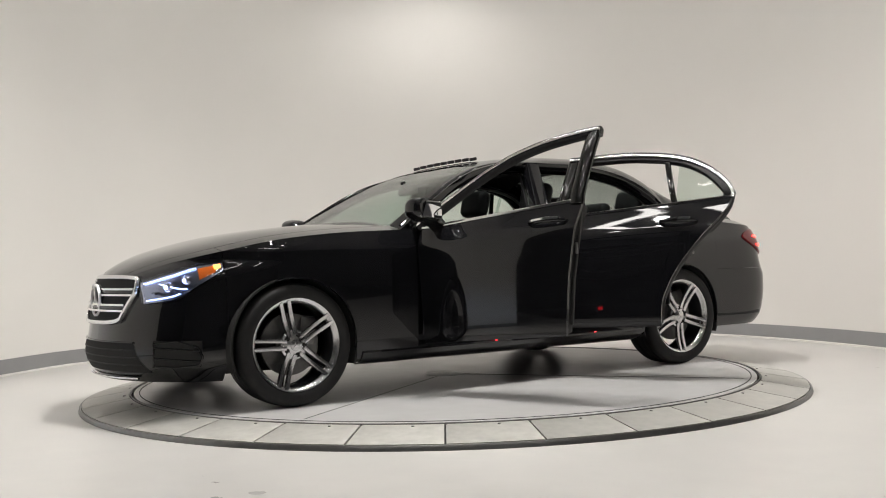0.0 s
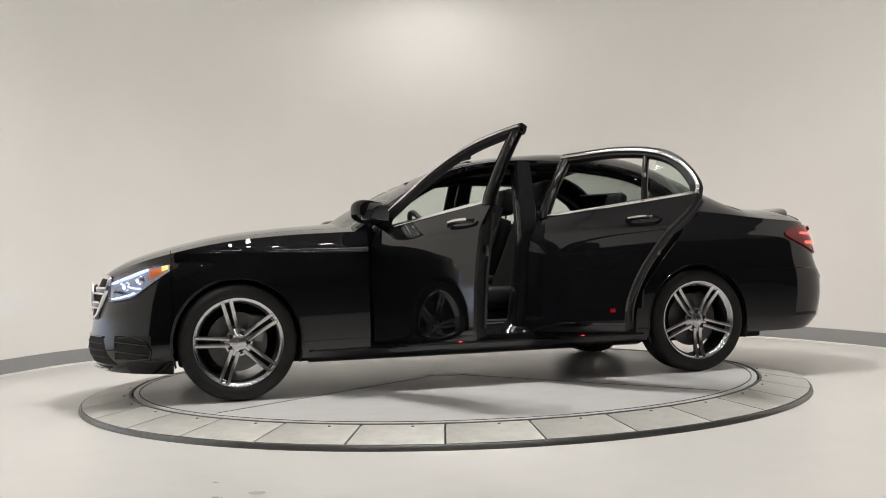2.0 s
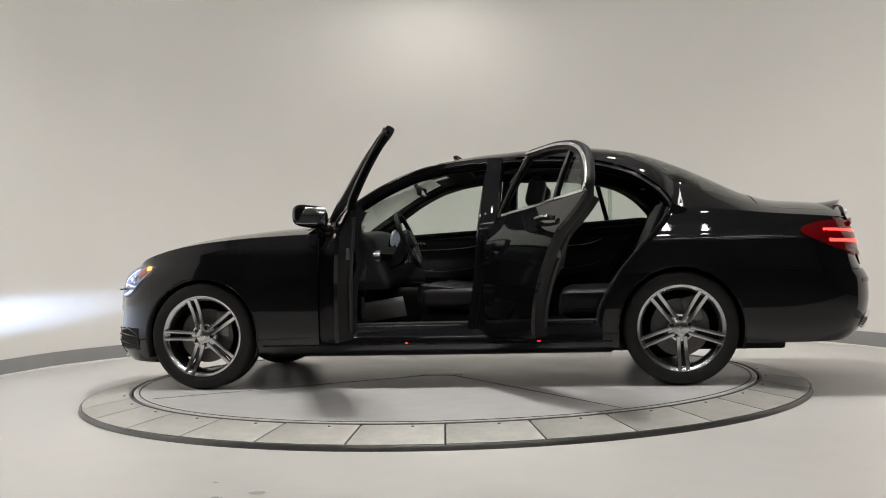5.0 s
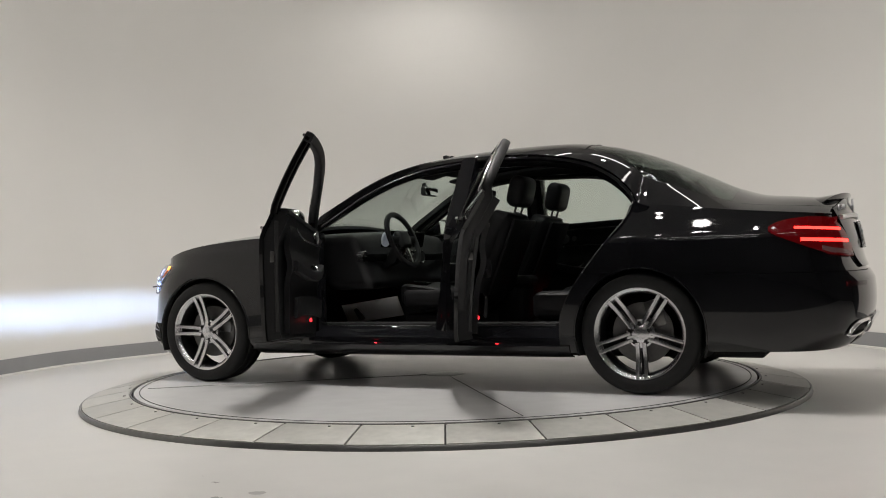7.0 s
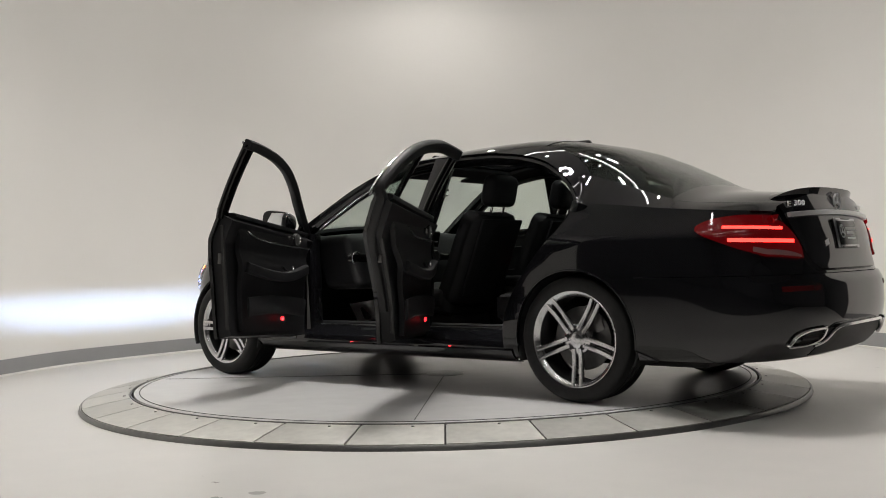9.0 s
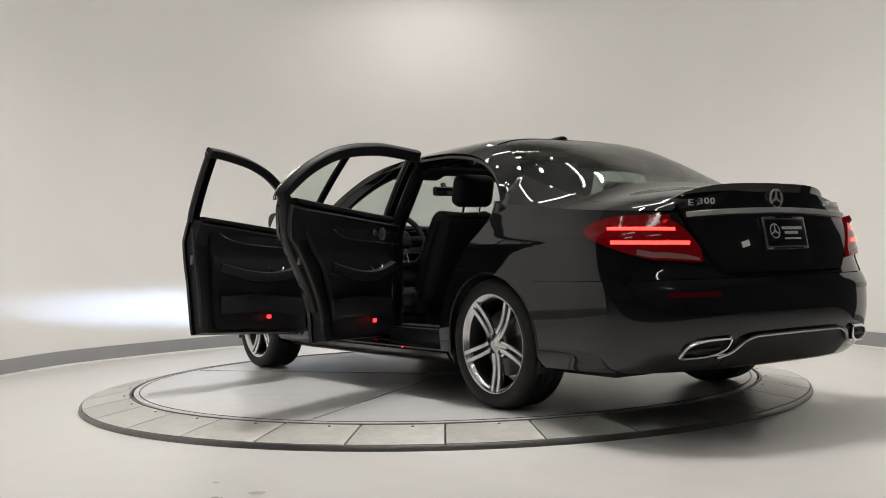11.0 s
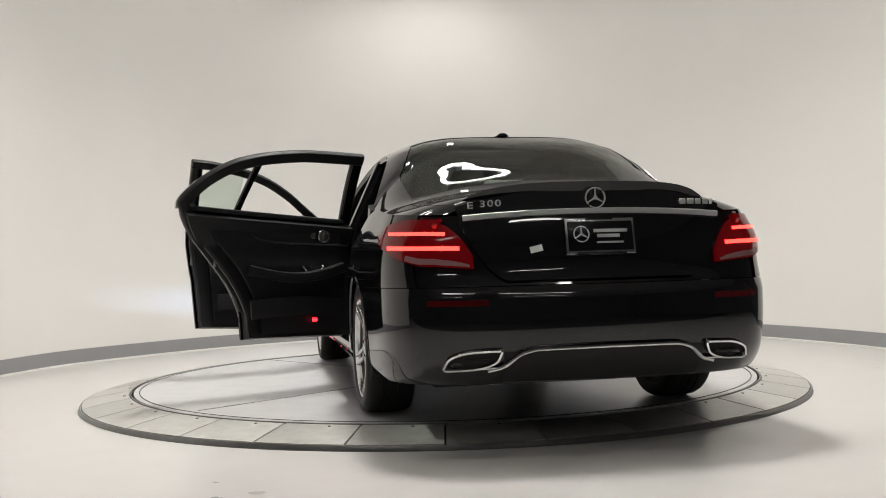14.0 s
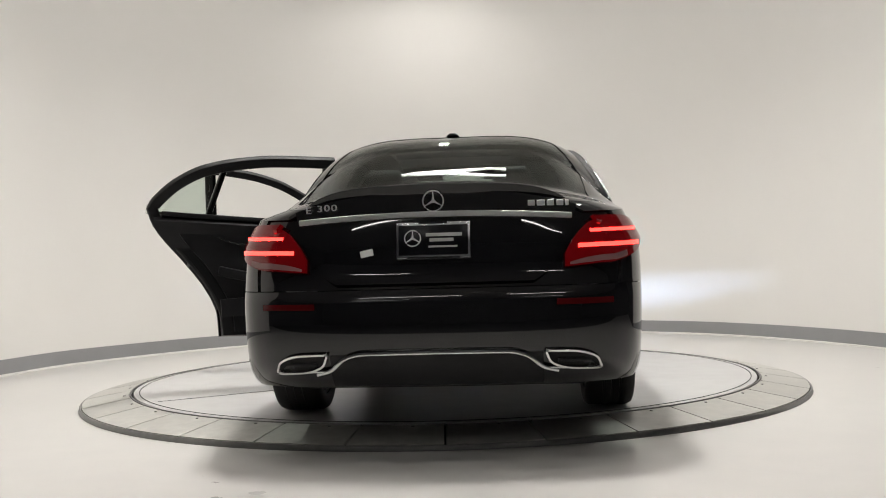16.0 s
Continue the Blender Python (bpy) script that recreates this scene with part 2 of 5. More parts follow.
# ---- the bay: floor, curved wall, ceiling ----
ZF = -0.075
CEILING = 5.6
bay = [(-4.25, -3.2), (-4.20, -2.2), (-4.12, -1.2), (-3.95, 0.2), (-3.62, 1.33), (-3.44, 2.04), (-3.11, 2.57), (-2.72, 3.08), (-2.31, 3.51),
       (-1.6, 4.05), (-0.8, 4.42), (0.0, 4.55), (0.8, 4.50), (1.6, 4.32), (2.23, 3.99), (2.72, 3.55), (3.12, 2.95), (3.42, 2.30), (3.65, 1.64),
       (3.92, 0.4), (4.06, -0.8)]
def spline(pts, per=8):
    p = np.array(pts, float)
    q = np.concatenate([[2 * p[0] - p[1]], p, [2 * p[-1] - p[-2]]])
    out = []
    for i in range(1, len(q) - 2):
        for k in range(per):
            u = k / per
            out.append(0.5 * (2 * q[i] + (q[i + 1] - q[i - 1]) * u + (2 * q[i - 1] - 5 * q[i] + 4 * q[i + 1] - q[i + 2]) * u ** 2
                              + (3 * q[i] - q[i - 1] - 3 * q[i + 1] + q[i + 2]) * u ** 3))
    out.append(p[-1])
    return np.array(out)
plan = spline(bay, 8)
def smooth(p, rounds):
    p = p.copy()
    for _ in range(rounds):
        p[1:-1] = 0.25 * p[:-2] + 0.5 * p[1:-1] + 0.25 * p[2:]
    return p
plan = smooth(plan, 12)

def box_mesh(x0, x1, y0, y1, z0, z1):
    v = [(x, y, z) for x in (x0, x1) for y in (y0, y1) for z in (z0, z1)]
    return v, [(0, 1, 3, 2), (4, 6, 7, 5), (0, 4, 5, 1), (2, 3, 7, 6), (0, 2, 6, 4), (1, 5, 7, 3)]

def room():
    hole = 2.342
    steps = 128
    verts = [(hole * math.cos(2 * math.pi * i / steps), hole * math.sin(2 * math.pi * i / steps), ZF) for i in range(steps)]
    far = 16.0
    for i in range(steps):
        a = 2 * math.pi * i / steps
        k = far / max(abs(math.cos(a)), abs(math.sin(a)))
        verts.append((k * math.cos(a), k * math.sin(a), ZF))
    faces = [(i, steps + i, steps + (i + 1) % steps, (i + 1) % steps) for i in range(steps)]
    floor = link_mesh("floor", verts, faces, FLOOR)
    tagged(floor, "pale sealed concrete floor, scuffed and faintly glossy", "floor", kind="structure")
    # out of view; its dark colour keeps the car's mirrored floor unlit
    hall = link_mesh("floor_hall", *box_mesh(-9.0, 9.0, -14.0, -4.9, ZF - 0.05, ZF + 0.004), HALLFLOOR)
    tagged(hall, "unseen hall floor outside the bay, coloured dark for missing light", "floor", kind="structure")
    P = np.array([[(x, y, z) for z in np.linspace(ZF, CEILING, 6)] for x, y in plan])
    wall = sheet("wall_curved", P, -0.15, WALL, ref=(0, 0, 2))
    tagged(wall, "smooth warm white curved bay wall", "wall", kind="structure")
    n = np.array([(a, b) for a, b in zip(np.gradient(plan[:, 1]), -np.gradient(plan[:, 0]))])
    n /= np.linalg.norm(n, axis=1, keepdims=True)
    path = [(x + a * 0.006, y + b * 0.006, ZF + 0.068) for (x, y), (a, b) in zip(plan, n)]
    base = sweep("baseboard", path, 0.136, 0.012, BASE)
    tagged(base, "grey vinyl baseboard along the curved wall", "baseboard", kind="structure")
    bead = [(x + a * 0.016, y + b * 0.016, ZF + 0.008) for (x, y), (a, b) in zip(plan, n)]
    tagged(sweep("trim", bead, 0.018, 0.016, WALL), "pale sealant bead at the wall's foot", "trim", kind="structure")
    # the wider hall behind the camera, out of view, coloured dark for missing light
    for name, b in (("wall_west", (-9.2, -9.0, -14, -3.05, ZF, CEILING)), ("wall_east", (9.0, 9.2, -14, -0.65, ZF, CEILING)),
                    ("wall_south", (-9.2, 9.2, -14.2, -14.0, ZF, CEILING)),
                    ("wall_return_west", (-9.0, -4.25, -3.2, -3.05, ZF, CEILING)), ("wall_return_east", (4.06, 9.0, -0.8, -0.65, ZF, CEILING))):
        tagged(link_mesh(name, *box_mesh(*b), HALL), "unseen plain hall wall, coloured dark for missing light", "wall", kind="structure")
    tagged(link_mesh("ceiling", *box_mesh(-9.2, 9.2, -14.2, 6, CEILING, CEILING + 0.2), CEIL), "plain pale ceiling", "ceiling", kind="structure")
room()

R1, R2 = 2.03, 2.335
def turntable():
    v, f = lathe([(0.02, 0.0), (R1 - 0.045, 0.0), (R1 - 0.012, 0.0), (R1 - 0.008, -0.004), (R1 - 0.008, -0.05), (0.02, -0.05)], 160)
    disc = link_mesh("turntable_disc", v, f, DISC, sharp=30)
    tagged(disc, "grey painted steel turntable disc, scuffed, carrying the car", "turntable")
    v, f = lathe([(R1 - 0.047, 0.002), (R1 - 0.041, 0.0022), (R1 - 0.041, -0.002), (R1 - 0.047, -0.002)], 160, closed=True)
    link_mesh("seam", v, f, PIT, disc)
    for a in range(2):
        bm = block((R1 - 0.12, 0.003, 0.004), 0.001, 1)
        s = part("seam", bm, PIT, disc)
        put(s, 0.5 * (R1 - 0.05) * math.cos(a * math.pi / 2 + 0.62), 0.5 * (R1 - 0.05) * math.sin(a * math.pi / 2 + 0.62), 0.0, rz=math.degrees(a * math.pi / 2 + 0.62))
    v, f = lathe([(0.0, 0.003), (0.10, 0.003), (0.13, 0.002), (0.13, -0.01)], 32)
    link_mesh("hub_cover", v, f, EDGE, disc)
    ring = new("turntable_ring")
    tagged(ring, "fixed ring of sloping steel plates round the turntable", "turntable ring")
    v, f = lathe([(R1 + 0.002, -0.06), (R1 + 0.002, -0.012), (R2 - 0.01, -0.062), (R2 - 0.01, -0.09)], 160)
    link_mesh("ring_bed", v, f, PIT, ring)
    # thin outer lip, kept dark to stand for the shadow line at its foot
    v, f = lathe([(R2 - 0.008, -0.09), (R2 - 0.008, -0.050), (R2 - 0.002, -0.049), (R2 + 0.003, -0.054), (R2 + 0.006, -0.076), (R2 + 0.006, -0.09)], 160)
    link_mesh("outer_lip_shadow", v, f, EDGE, ring)
    v, f = lathe([(R1 + 0.006, -0.06), (R1 + 0.006, 0.001), (R1 + 0.014, 0.002), (R1 + 0.014, -0.06)], 160)
    link_mesh("inner_edging", v, f, EDGE, ring)
    n, gap = 32, 0.0022
    w = math.pi / n
    P = [[(r * math.cos(a), r * math.sin(a), -0.001 - 0.047 * (r - R1) / (R2 - R1)) for a in np.linspace(-w + gap, w - gap, 5)] for r in (R1 + 0.018, R1 + 0.1, R2 - 0.1, R2 - 0.012)]
    v, f = shell(P, 0.012, (R1, 0, -5))
    first = None
    for i in range(n):
        a = -90.2 + i * 360 / n
        if first is None:
            first = link_mesh("plate", v, f, PLATES, ring)
            put(first, 0, 0, 0, rz=a - 360 / n / 2)
        else:
            o = new("plate", first.data)
            o.parent = ring
            put(o, 0, 0, 0, rz=a - 360 / n / 2)
    for i in range(n):
        a = radians(-90.2 + i * 360 / n - 4.2)
        bm = bmesh.new()
        bmesh.ops.create_cone(bm, cap_ends=True, segments=10, radius1=0.009, radius2=0.007, depth=0.006)
        put(part("bolt", bm, EDGE, ring), (R1 + 0.045) * math.cos(a), (R1 + 0.045) * math.sin(a), -0.007)
    return disc, ring
disc, ring = turntable()

# ---- the car: body forms (x forward, y to its left, z up, origin under the middle of the wheelbase) ----
WB, ARCH = 1.4695, 0.362
nose_x = curve([(0.14, 2.24), (0.20, 2.29), (0.30, 2.325), (0.42, 2.305), (0.55, 2.285), (0.68, 2.25), (0.74, 2.215), (0.80, 2.14)])
tail_x = curve([(0.22, 2.50), (0.27, 2.57), (0.36, 2.635), (0.50, 2.660), (0.60, 2.655), (0.66, 2.625), (0.72, 2.600), (0.85, 2.575), (0.97, 2.545), (1.06, 2.515)])
wide = curve([(2.4, 0.905), (1.6, 0.915), (0.8, 0.922), (0, 0.926), (-0.9, 0.926), (-1.5, 0.928), (-2.0, 0.908), (-2.7, 0.890)])
inset = curve([(0.14, 0.12), (0.20, 0.070), (0.26, 0.026), (0.32, 0.013), (0.40, 0.009), (0.50, 0.005), (0.60, 0.002), (0.70, 0.0), (0.775, 0.002),
               (0.845, 0.007), (0.862, 0.0125), (0.90, 0.032), (0.96, 0.062), (1.02, 0.090), (1.08, 0.125), (1.2, 0.2)])

def half_width(x, z):
    """The body side: half the car's width at x and height z."""
    x, z = np.broadcast_arrays(np.asarray(x, float), np.asarray(z, float))
    y = wide(x) - inset(z)
    sf = np.clip((x - 1.0) / (nose_x(z) - 1.0), 0, 1)
    sr = np.clip((-x - 1.5) / (tail_x(z) - 1.5), 0, 1)
    return y * (1 - sf ** 4) ** 0.5 * (1 - sr ** 8.3) ** 0.42

belt = curve([(0.8, 0.942), (0.3, 0.965), (-0.35, 0.992), (-1.0, 1.02), (-1.52, 1.046)])
def glass_y(x, z):
    h = np.maximum(np.asarray(z) - belt(x), 0)
    return half_width(x, belt(x)) - 0.006 - 0.36 * h - 0.32 * h * h
rail = curve([(0.78, 0.955), (0.62, 1.06), (0.45, 1.165), (0.31, 1.25), (0.10, 1.34), (-0.10, 1.383), (-0.35, 1.402), (-0.70, 1.398), (-0.95, 1.372),
              (-1.14, 1.326), (-1.29, 1.252), (-1.385, 1.175), (-1.438, 1.110), (-1.462, 1.052)])
top = curve([(2.245, 0.715), (2.20, 0.752), (2.064, 0.828), (1.87, 0.891), (1.484, 0.974), (1.10, 1.014), (0.82, 1.034), (0.60, 1.145), (0.3, 1.285), (0.02, 1.400),
             (-0.15, 1.437), (-0.42, 1.464), (-0.65, 1.477), (-0.9, 1.479), (-1.16, 1.455), (-1.34, 1.411), (-1.52, 1.346), (-1.74, 1.245), (-1.95, 1.146),
             (-2.1, 1.102), (-2.24, 1.088), (-2.45, 1.066), (-2.52, 1.06)])
shoulder_f = curve([(2.25, 0.70), (2.1, 0.772), (1.9, 0.834), (1.48, 0.915), (1.1, 0.945), (0.78, 0.955)])
shoulder_r = curve([(-1.485, 1.052), (-1.7, 1.030), (-2.0, 0.995), (-2.3, 0.970), (-2.46, 0.960), (-2.54, 0.955)])

def edge(x):
    """Side edge of the upper skin: half width and height."""
    x = float(x)
    if x > 0.78:
        z = float(shoulder_f(x))
        return float(half_width(x, z)), z
    if x > -1.485:
        z = float(rail(x))
        return float(glass_y(x, z)), z
    z = float(shoulder_r(x))
    return float(half_width(x, z)), z
power = curve([(2.3, 2.8), (1.2, 2.5), (0.8, 2.4), (0.4, 3.0), (-0.1, 3.8), (-0.6, 4.2), (-1.2, 4.2), (-1.6, 3.4), (-1.8, 2.8), (-2.0, 2.4), (-2.5, 3.3)])
def upper(x, v):
    """A point of hood, screens, roof and deck: v is 0 on the middle line, 1 on the left edge."""
    y, z = edge(x)
    t = float(top(x))
    return (x, v * y, t - (t - z) * abs(v) ** float(power(x)))
def upper_grid(xs, lo, hi, n):
    """lo, hi: functions of x that bound v."""
    return [[upper(x, v) for v in np.linspace(lo(x), hi(x), n)] for x in xs]
def both(P):
    P = np.asarray(P, float)
    return P, P * np.array([1, -1, 1])

car = new("car")
tagged(car, "glossy black four-door saloon, two doors open, on the turntable", "car")

def arch_low(x, c, base):
    d2 = ARCH ** 2 - (x - c) ** 2
    return 0.335 + math.sqrt(d2) if d2 > 0 else base
def span(a, b, centre, n=40):
    xs = set(np.round(np.linspace(a, b, n), 5))
    for k in range(41):
        x = centre + ARCH * math.cos(math.pi * k / 40)
        xs |= {round(x, 5)}
    xs |= {round(centre - ARCH - 0.0005, 5), round(centre + ARCH + 0.0005, 5)}
    return [x for x in sorted(xs) if min(a, b) - 1e-6 <= x <= max(a, b) + 1e-6]

DOOR_F = curve([(0.25, 0.70), (0.6, 0.70), (0.95, 0.715), (1.5, 0.72)])            # front door's front edge, x over z
DOOR_B = curve([(0.25, -0.235), (0.45, -0.262), (0.65, -0.288), (1.0, -0.312), (1.42, -0.352)])   # between the doors
DOOR_R = curve([(0.25, -1.005), (0.42, -1.02), (0.50, -1.05), (0.60, -1.105), (0.70, -1.18), (0.81, -1.275), (0.93, -1.385), (1.00, -1.432), (1.04, -1.447), (1.06, -1.455)])
door_r_z = curve([(float(DOOR_R(z)), z) for z in np.linspace(0.25, 1.05, 30)] + [(-1.49, 1.052)])
SILL = 0.305
FV = 0.83            # where hood meets fender, across

def body():
    for k, name in ((0, "fender"), (1, "fender")):
        P = []
        for x in span(0.709, 2.20, WB, 60):
            if x > 1.829:
                continue
            lo, hi = arch_low(x, WB, 0.225 if x < WB else 0.20), float(shoulder_f(x)) if x > 0.78 else 0.955
            col = [(x, float(half_width(x, z)), z) for z in lo + (hi - lo) * np.linspace(0, 1, 26)]
            col += [upper(max(x, 0.781), v) for v in np.linspace(1, FV, 7)[1:]]
            P.append(col)
        sheet("fender", both(P)[k], 0.012, PAINT, car)
        P = [[upper(x, v) for v in np.linspace(1, FV, 7)] for x in np.linspace(1.83, 2.225, 20)]
        sheet("fender_tip", both(P)[k], 0.012, PAINT, car, ref=(1.5, 0, 0.2))
        P = []
        for x in span(-1.83, -1.015, -WB, 60):
            lo = arch_low(x, -WB, 0.225)
            hi = float(door_r_z(x)) - 0.004 if x > -1.452 else float(shoulder_r(x))
            hi = max(hi, lo + 0.004)
            P.append([(x, float(half_width(x, z)), z) for z in np.linspace(lo, hi, 30)])
        sheet("quarter_panel", both(P)[k], 0.012, PAINT, car)
        # body side between arch and tail, above the bumper
        P = []
        for z in np.linspace(0.655, 0.999, 24):
            xe = 1.83 + (float(tail_x(z)) - 0.155 - 1.83)
            row = []
            for s in np.linspace(0, 1, 26):
                x = -1.8305 - (xe - 1.8305) * s
                zt = float(shoulder_r(x))
                q = 0.655 + (z - 0.655) * (zt - 0.655) / (0.999 - 0.655)
                row.append((x, float(half_width(x, q)), q))
            P.append(row)
        sheet("rear_side_panel", both(P)[k], 0.012, PAINT, car)
        # roof pillars and deck flank
        P = [[upper(x, v) for v in np.linspace(0.845, 1, 7)] for x in np.linspace(0.775, 0.02, 24)]
        sheet("front_pillar", both(P)[k], 0.035, PAINT, car)
        P = [[upper(x, v) for v in np.linspace(float(REARV(x)), 1, 12)] for x in np.linspace(-1.10, -2.0, 46)]
        sheet("rear_pillar", both(P)[k], 0.02, PAINT, car)
        P = [[upper(x, v) for v in np.linspace(0.86, 1, 5)] for x in np.linspace(-2.0, -2.46, 20)]
        sheet("deck_side", both(P)[k], 0.015, PAINT, car)
        # sill and skirt
        P = []
        for x in np.linspace(-1.07, 1.07, 50):
            P.append([(x, float(half_width(x, z)) + dy, z) for z, dy in ((0.19, -0.05), (0.20, -0.015), (0.215, 0.006), (0.24, 0.010), (0.262, 0.010), (0.272, 0.0), (0.29, -0.006), (0.31, -0.016), (0.325, -0.04), (0.352, -0.075), (0.368, -0.10), (0.368, -0.16), (0.30, -0.20))])
        sheet("sill", both(P)[k], 0.006, PAINT, car, ref=(0, 0, 0.25))
    # hood
    P = upper_grid(np.linspace(0.83, 2.225, 40), lambda x: -FV + 0.008, lambda x: FV - 0.008, 45)
    sheet("hood", P, 0.014, PAINT, car, ref=(1.5, 0, 0))
    # nose
    P = []
    for z in np.concatenate([np.linspace(0.16, 0.70, 38), [0.712, 0.722]]):
        row = []
        for a in np.linspace(-1, 1, 81):
            x0, x1 = 1.829, float(nose_x(z))
            x = x0 + (x1 - x0) * math.cos(a * math.pi / 2) ** 0.9
            zz = z
            zt = float(shoulder_f(x))
            zz = 0.16 + (z - 0.16) * ((zt if z > 0.715 else max(zt, 0.70)) - 0.16) / (0.722 - 0.16)
            row.append((x, math.copysign(float(half_width(x, min(zz, zt + 0.0))), a), min(zz, zt)))
        P.append(row)
    sheet("front_bumper", P, 0.012, PAINT, car, ref=(1.2, 0, 0.4))
    # tail
    P = []
    for z in np.linspace(0.24, 0.652, 34):
        row = []
        for a in np.linspace(-1, 1, 81):
            x = -1.829 - (float(tail_x(z)) - 1.829) * math.cos(a * math.pi / 2) ** 0.8
            row.append((x, math.copysign(float(half_width(x, z)), a), z))
        P.append(row)
    sheet("rear_bumper", P, 0.012, PAINT, car, ref=(-1.4, 0, 0.4))
    # roof skin
    for xs, lo, hi in ((np.linspace(0.02, -0.12, 8), -1, 1), (np.linspace(-0.90, -1.10, 10), -1, 1), (np.linspace(-0.12, -0.90, 26), 0.62, 1), (np.linspace(-0.12, -0.90, 26), -1, -0.62)):
        sheet("roof", upper_grid(xs, lambda x: lo, lambda x: hi, 33), 0.03, PAINT, car, ref=(-0.5, 0, 0))
    P = upper_grid(np.linspace(-0.125, -0.895, 26), lambda x: -0.615, lambda x: 0.615, 25)
    sheet("glass_roof", P, 0.006, ROOFGLASS, car, "dark tinted glass roof panel", ref=(-0.5, 0, 0), lift=-0.002)
    # screens
    P = upper_grid(np.linspace(0.85, 0.0, 24), lambda x: -0.85, lambda x: 0.85, 31)
    sheet("windscreen", P, 0.006, SCREEN, car, ref=(0, 0, 0), lift=-0.004)
    P = upper_grid(np.linspace(-1.085, -1.965, 26), lambda x: -float(REARV(x)) - 0.01, lambda x: float(REARV(x)) + 0.01, 31)
    sheet("rear_screen", P, 0.006, DARKGLASS, car, ref=(-1, 0, 0), lift=-0.004)
    # boot lid: deck and rear face
    P = upper_grid(np.linspace(-1.955, -2.50, 20), lambda x: -0.855, lambda x: 0.855, 35)
    sheet("boot_lid", P, 0.015, PAINT, car, ref=(-2, 0, 0.5))
    P = []
    for q in np.linspace(0, 1, 24):
        row = []
        for a in np.linspace(-1, 1, 61):
            y = a * float(LIDW(0.675 + 0.385 * q))
            z = 0.675 + q * (0.388 - 0.075 * (abs(y) / 0.6) ** 2.4)
            row.append((tail_at(y, z), y, z))
        P.append(row)
    sheet("boot_face", P, 0.015, PAINT, car, ref=(-1.5, 0, 0.8), lift=0.004)
    # lower rear flank behind lamps to close the shape
    P = []
    for z in np.linspace(0.655, 0.955, 20):
        P.append([(tail_at(y, z) + 0.012, y, z) for y in np.linspace(-0.80, 0.80, 61)])
    sheet("tail_panel", P, 0.01, PAINT, car, ref=(-1.5, 0, 0.8))

REARV = curve([(-1.05, 0.80), (-1.3, 0.82), (-1.6, 0.83), (-1.85, 0.83), (-2.0, 0.845)])
LIDW = curve([(0.66, 0.38), (0.68, 0.42), (0.72, 0.47), (0.80, 0.52), (0.92, 0.57), (1.06, 0.60)])
def tail_at(y, z):
    """x of the tail at a place across and a height."""
    lo, hi = -float(tail_x(z)) + 1e-4, -1.5
    for _ in range(40):
        mid = 0.5 * (lo + hi)
        if float(half_width(mid, z)) > abs(y):
            hi = mid
        else:
            lo = mid
    return 0.5 * (lo + hi)
def nose_at(y, z):
    lo, hi = 1.0, float(nose_x(z)) - 1e-4
    for _ in range(40):
        mid = 0.5 * (lo + hi)
        if float(half_width(mid, z)) > abs(y):
            lo = mid
        else:
            hi = mid
    return 0.5 * (lo + hi)
body()

